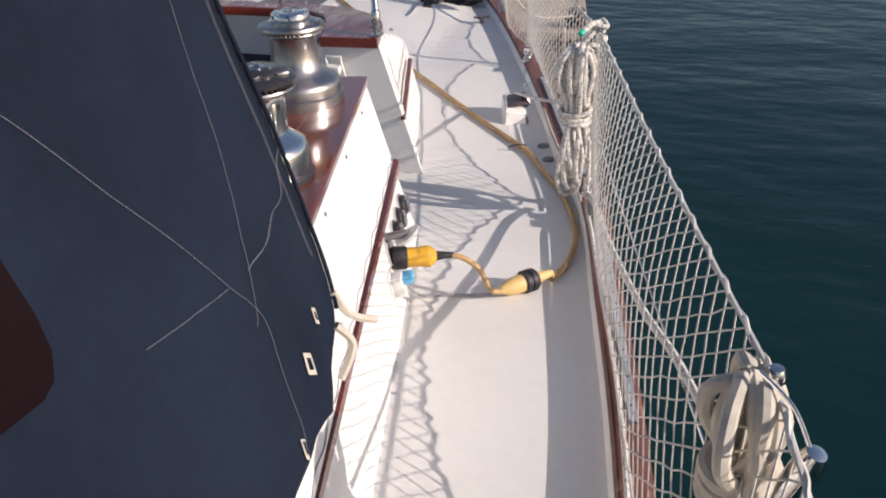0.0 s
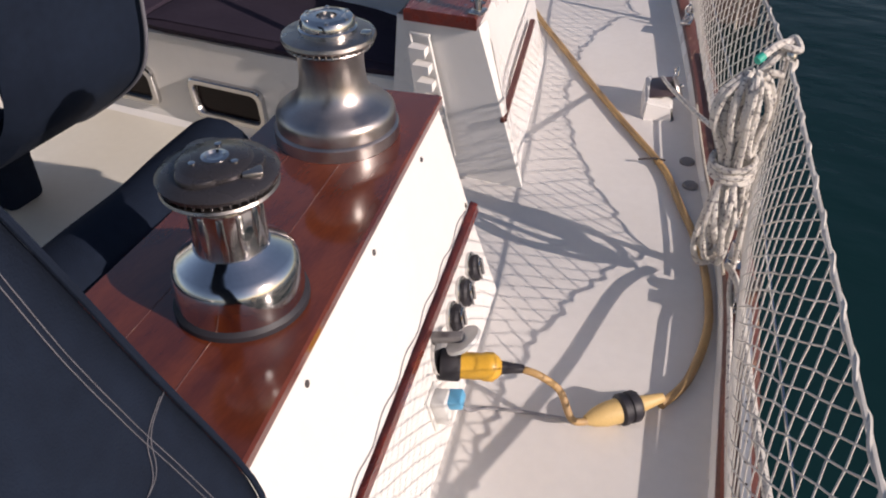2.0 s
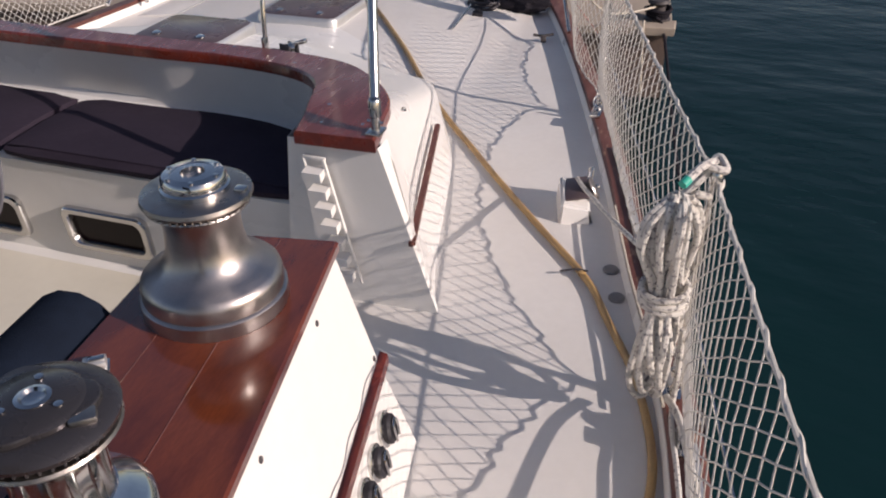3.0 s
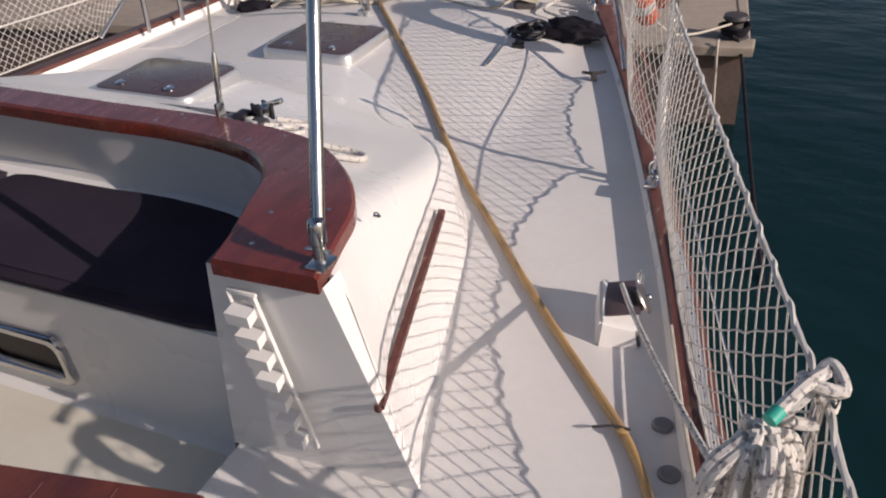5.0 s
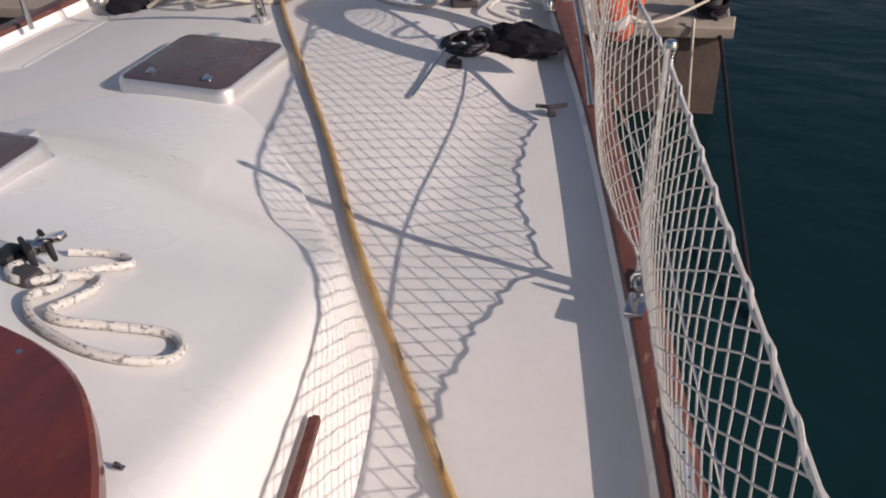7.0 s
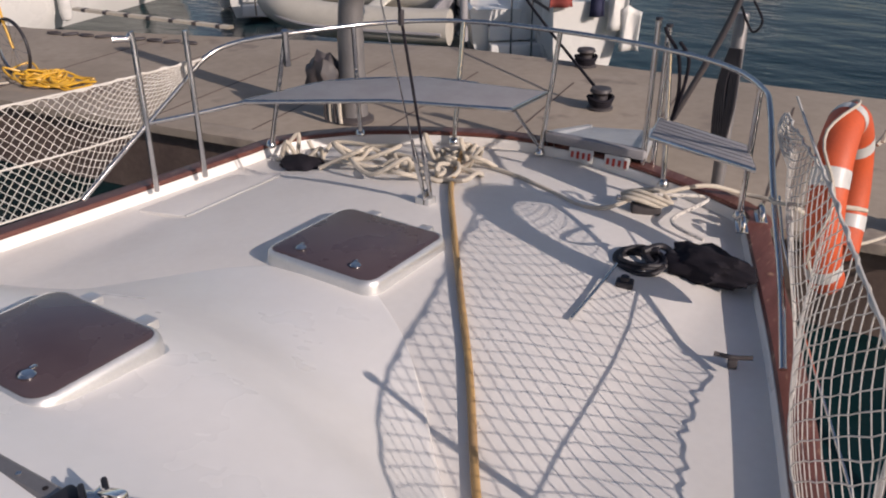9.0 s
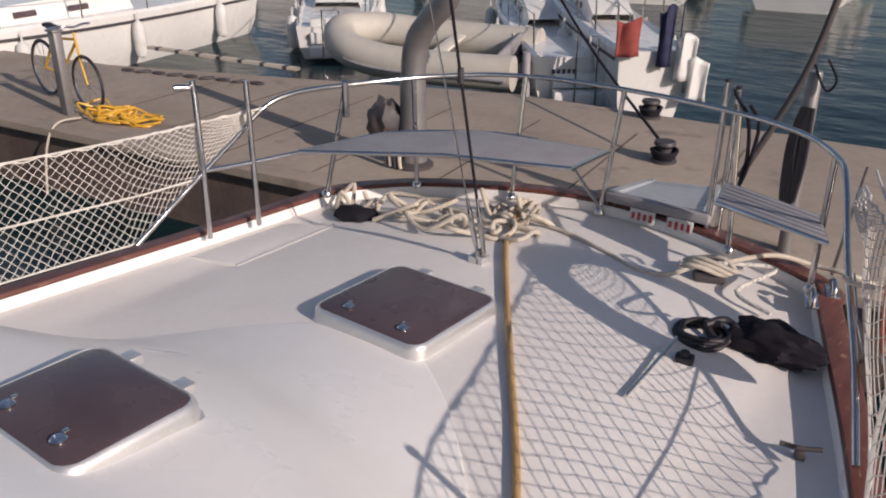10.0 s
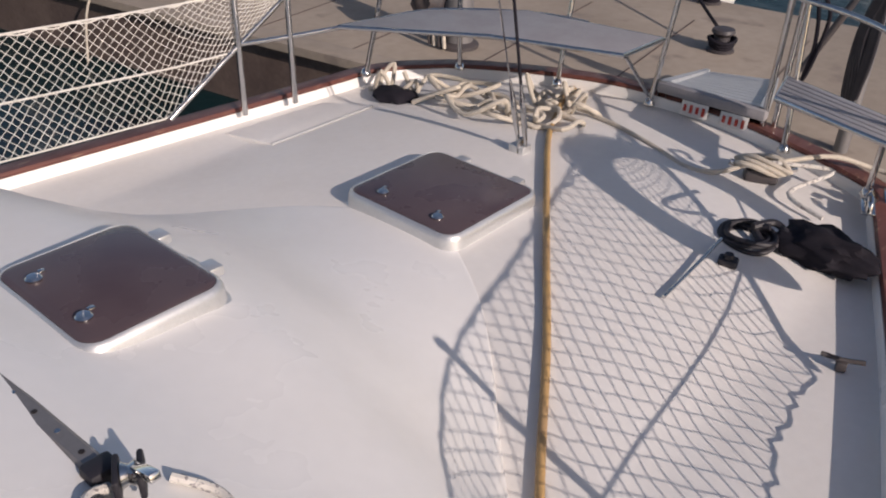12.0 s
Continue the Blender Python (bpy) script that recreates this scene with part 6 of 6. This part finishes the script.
solo("quay_rope", tube([(-9.0, 5.3, -0.97), (-8.9, 4.95, -0.95), (-8.88, 4.78, -1.2), (-8.9, 4.7, -1.7)], 0.013, 8), M_ROPE, "pale rope hanging over the quay edge", "rope")
for k in range(9):
    x = -10.9 + 0.26 * k
    r_ = thing("quay_ring", "rusty chain link lying along the far quay edge", "chain", (x, 7.15 + 0.075 * k, QZ), 15 + 40 * (k % 2), group="quay chain")
    part("link", tube([(0.10 * math.cos(a), 0.04 * math.sin(a), 0.02) for a in span(0, 6.283, 14)], 0.016, 8, n=1), M_IRON, r_)
plank = thing("gangplank", "striped pale wooden gangplank over the far water", "gangplank")
part("board", loft([[p + Vector(o) for o in ((0, -0.045, -0.02), (0, 0.045, -0.02), (0, 0.045, 0.02), (0, -0.045, 0.02))] for p in (Vector((-11.2, 7.73, -0.78)), Vector((-8.55, 8.25, -0.84)))], closed=True), M_ROPE, plank, smooth=False)
for k in range(7):
    p = Vector((-11.2, 7.73, -0.78)).lerp(Vector((-8.55, 8.25, -0.84)), (k + 0.5) / 7)
    part("band", box((0.07, 0.10, 0.048), p, 0.004, (0, 1.3, 11)), M_IRON, plank)

# ---- neighbouring boats ----
WZ = -1.75


def yacht(x, y, turn, length, beam, free, label, transom=0.8, stripes=M_IRON):
    """A white sailing yacht, stern at its origin, bow along +y."""
    o = thing("sailing_yacht", label, "yacht", (x, y, WZ), turn, group="moored yachts")

    def half(t):
        return beam / 2 * (transom + (1 - transom) * math.sin(min(1, t * 2.2) * math.pi / 2)) * max(0.02, 1 - max(0, (t - 0.45) / 0.55) ** 2.2)
    rows = []
    for t in span(0, 1, 18):
        w, sheer = half(t), free * (1 + 0.25 * t * t)
        yy = t * length
        rows.append([(-w * 0.7, yy + 0.15, -0.25), (-w * 0.93, yy + 0.05, free * 0.35), (-w, yy, sheer), (-w + 0.05, yy, sheer + 0.05), (-w + 0.1, yy, sheer),
                     (w - 0.1, yy, sheer), (w - 0.05, yy, sheer + 0.05), (w, yy, sheer), (w * 0.93, yy + 0.05, free * 0.35), (w * 0.7, yy + 0.15, -0.25)])
    bm = loft(rows)
    bm.verts.ensure_lookup_table()
    bm.faces.new(bm.verts[:10])
    part("hull", bm, M_HULL, o)
    bm = bmesh.new()
    for s in (-1, 1):
        loft([[(s * (half(t) + 0.006), t * length, free * (1 + 0.25 * t * t) - 0.16), (s * (half(t) + 0.006), t * length, free * (1 + 0.25 * t * t) - 0.11)] for t in span(0.02, 0.97, 18)], bm=bm)
    part("stripe", bm, stripes, o)
    rows = []
    for t in span(0.30, 0.78, 9):
        w = half(t) * 0.62
        z = free * (1 + 0.25 * t * t)
        h = 0.34 * math.sin(math.pi * min(1, (t - 0.27) / 0.25)) if t < 0.4 else 0.34 * (1 - ((t - 0.4) / 0.40) ** 2)
        rows.append([(-w, t * length, z - 0.02), (-w * 0.9, t * length, z + max(0.02, h)), (w * 0.9, t * length, z + max(0.02, h)), (w, t * length, z - 0.02)])
    part("coachroof", loft(rows), M_HULL, o)
    for k in range(3):
        t = 0.42 + 0.1 * k
        for s in (-1, 1):
            part("cabin_window", box((0.02, 0.45, 0.10), (s * half(t) * 0.605, t * length, free * (1 + 0.25 * t * t) + 0.15), 0.01, (0, -s * 12, 0)), M_DARK, o)
    for k in range(7):
        t = 0.04 + 0.14 * k
        for s in (-1, 1):
            part("stanchion", tube([(s * (half(t) - 0.06), t * length, free), (s * (half(t) - 0.04), t * length, free * (1 + 0.25 * t * t) + 0.6)], 0.014, 6, n=0), M_STEEL, o)
    for s in (-1, 1):
        part("guard_wire", tube([(s * (half(t) - 0.04), t * length, free * (1 + 0.25 * t * t) + 0.58) for t in span(0.04, 0.92, 12)], 0.008, 5, n=1), M_STEEL, o)
    part("mast", tube([(0, length * 0.58, free), (0, length * 0.58, length * 1.25)], 0.07, 12, n=0), M_ALU, o)
    part("boom", tube([(0, length * 0.56, free + 1.1), (0, length * 0.14, free + 1.2)], 0.10, 12, n=0), M_SHIRT, o, "boom under a dark blue sail cover")
    for k in range(3):
        t = 0.14 + 0.22 * k
        for s in (-1, 1):
            f = part("fender", lathe([(0, -0.34), (0.09, -0.30), (0.115, -0.2), (0.115, 0.2), (0.09, 0.30), (0.02, 0.35), (0.015, 0.5)], 14, m=Matrix.Translation((s * (half(t) + 0.10), t * length, free * 0.55))), M_FENDER, o)
    return o


def scoop(o, beam, free):
    """Moulded steps in a sugar-scoop stern."""
    for k in range(3):
        part("step", box((beam * 0.55, 0.26, 0.22), (0, -0.12 - 0.02 * k + 0.20 * k, 0.18 + 0.24 * k), 0.03), M_HULL, o)
    part("swim_ladder", tube([(-0.16, -0.26, 0.1), (-0.16, -0.24, free + 0.35), (0.16, -0.24, free + 0.35), (0.16, -0.26, 0.1)], 0.016, 8, n=0), M_STEEL, o)
    for k in range(5):
        part("letter_bar", box((0.045, 0.006, 0.07), (-0.16 + 0.08 * k - 0.3, -0.012, free * 0.72), 0), M_IRON, o)


a = yacht(-6.25, 12.0, 40, 9.0, 1.9, 0.78, "white sailing yacht moored stern-to with a stepped transom")
scoop(a, 1.7, 0.78)
a = yacht(-5.0, 11.75, 42, 8.0, 1.25, 1.05, "white sailing yacht with washing and fenders hung at the stern")
for k, (mx, z, w, h, m_) in enumerate(((-0.42, 1.1, 0.36, 0.50, M_CLOTHRED), (0.12, 0.95, 0.22, 0.80, M_SHIRT), (0.42, 0.75, 0.30, 0.62, M_FENDER), (0.62, 0.45, 0.30, 0.60, M_FENDER))):
    rows = [[(mx + w * (u - 0.5) + 0.02 * math.sin(9 * u + 3 * v), -0.10 + 0.035 * math.sin(8 * u + k) - 0.02 * v, z + h * (1 - v) * (1 - 0.08 * math.sin(5 * u + k)) - 0.1) for u in span(0, 1, 10)] for v in span(0, 1, 8)]
    c = part("drying_cloth", loft(rows), m_, a, "cloth hung to dry on the stern rail")
    mod = c.modifiers.new("thickness", "SOLIDIFY")
    mod.thickness = 0.012
for k in range(3):
    part("ball_fender", lathe([(0, -0.26), (0.15, -0.2), (0.20, -0.05), (0.18, 0.12), (0.06, 0.25), (0.03, 0.32)], 14, m=Matrix.Translation((0.66 + 0.06 * k, 0.15 + 0.55 * k, 0.62))), M_FENDER, a)
yacht(-16.5, 13.0, 191, 11.0, 3.2, 0.95, "large white sailing yacht with fenders beyond the quay")
a = yacht(-11.9, 12.2, 42, 8.0, 1.7, 0.62, "white sailing yacht with an open stern beyond the quay")
scoop(a, 1.5, 0.62)
yacht(-6.9, 24.0, 8, 9.0, 2.8, 1.1, "white yacht moored far across the basin")
yacht(-10.5, 23.0, 18, 9.0, 2.8, 1.0, "white yacht moored far across the basin")
yacht(-15.5, 21.0, 34, 9.5, 2.9, 1.0, "white yacht moored far across the basin")
yacht(-20.0, 18.0, 45, 9.5, 2.9, 1.0, "white yacht moored far across the basin")

rib = thing("inflatable_dinghy", "grey inflatable dinghy lifted on davits beyond the quay", "dinghy")
rib.matrix_basis = pose(-8.75, 11.55, -1.12, 8, 0, 16) @ Matrix.Diagonal((1.15, 1.15, 1.15, 1))
part("tube", tube([(1.35, -0.62, 0.0), (0.6, -0.66, 0.0), (-0.5, -0.66, 0.03), (-1.2, -0.50, 0.12), (-1.55, 0, 0.2), (-1.2, 0.50, 0.12), (-0.5, 0.66, 0.03), (0.6, 0.66, 0.0), (1.35, 0.62, 0.0)], 0.24, 18, n=5), M_RIB, rib)
part("floor", prism([(1.25, -0.55), (-0.6, -0.55), (-1.25, -0.3), (-1.25, 0.3), (-0.6, 0.55), (1.25, 0.55)], -0.28, -0.18, bevel=0.02), M_RIB, rib)
part("transom", box((0.06, 1.0, 0.42), (1.1, 0, 0.0), 0.02), M_GREYBOARD, rib)
part("thwart", box((0.22, 0.95, 0.04), (0.15, 0, 0.10), 0.012), M_CREAM, rib)
part("rub_strip", tube([(1.30, -0.87, -0.02), (-0.5, -0.91, 0.01), (-1.32, -0.66, 0.1), (-1.80, 0, 0.18), (-1.32, 0.66, 0.1), (-0.5, 0.91, 0.01), (1.3, 0.87, -0.02)], 0.025, 8), M_GREYBOARD, rib)
solo("mooring_line", tube([(0.02, 6.40, -0.93), (0.12, 6.30, -1.05), (0.40, 5.0, -1.45), (0.70, 3.6, -1.80)], 0.016, 8), M_DARKROPE, "dark mooring line from the quay corner into the water", "rope")
solo("quay_rope", tube([(-0.08, 6.30, -0.95), (-0.07, 6.22, -1.05), (-0.02, 6.20, -1.9)], 0.012, 8), M_ROPE, "pale rope hanging down the quay wall", "rope")
bollard(0.02, 6.55, "black iron bollard at the corner of the quay")
part("ledge", prism([(-9.2, 4.90), (-1.55, 6.11), (0.12, 6.38), (0.10, 6.9), (-9.2, 5.4)], -1.52, -1.30), M_WETWALL, quay)
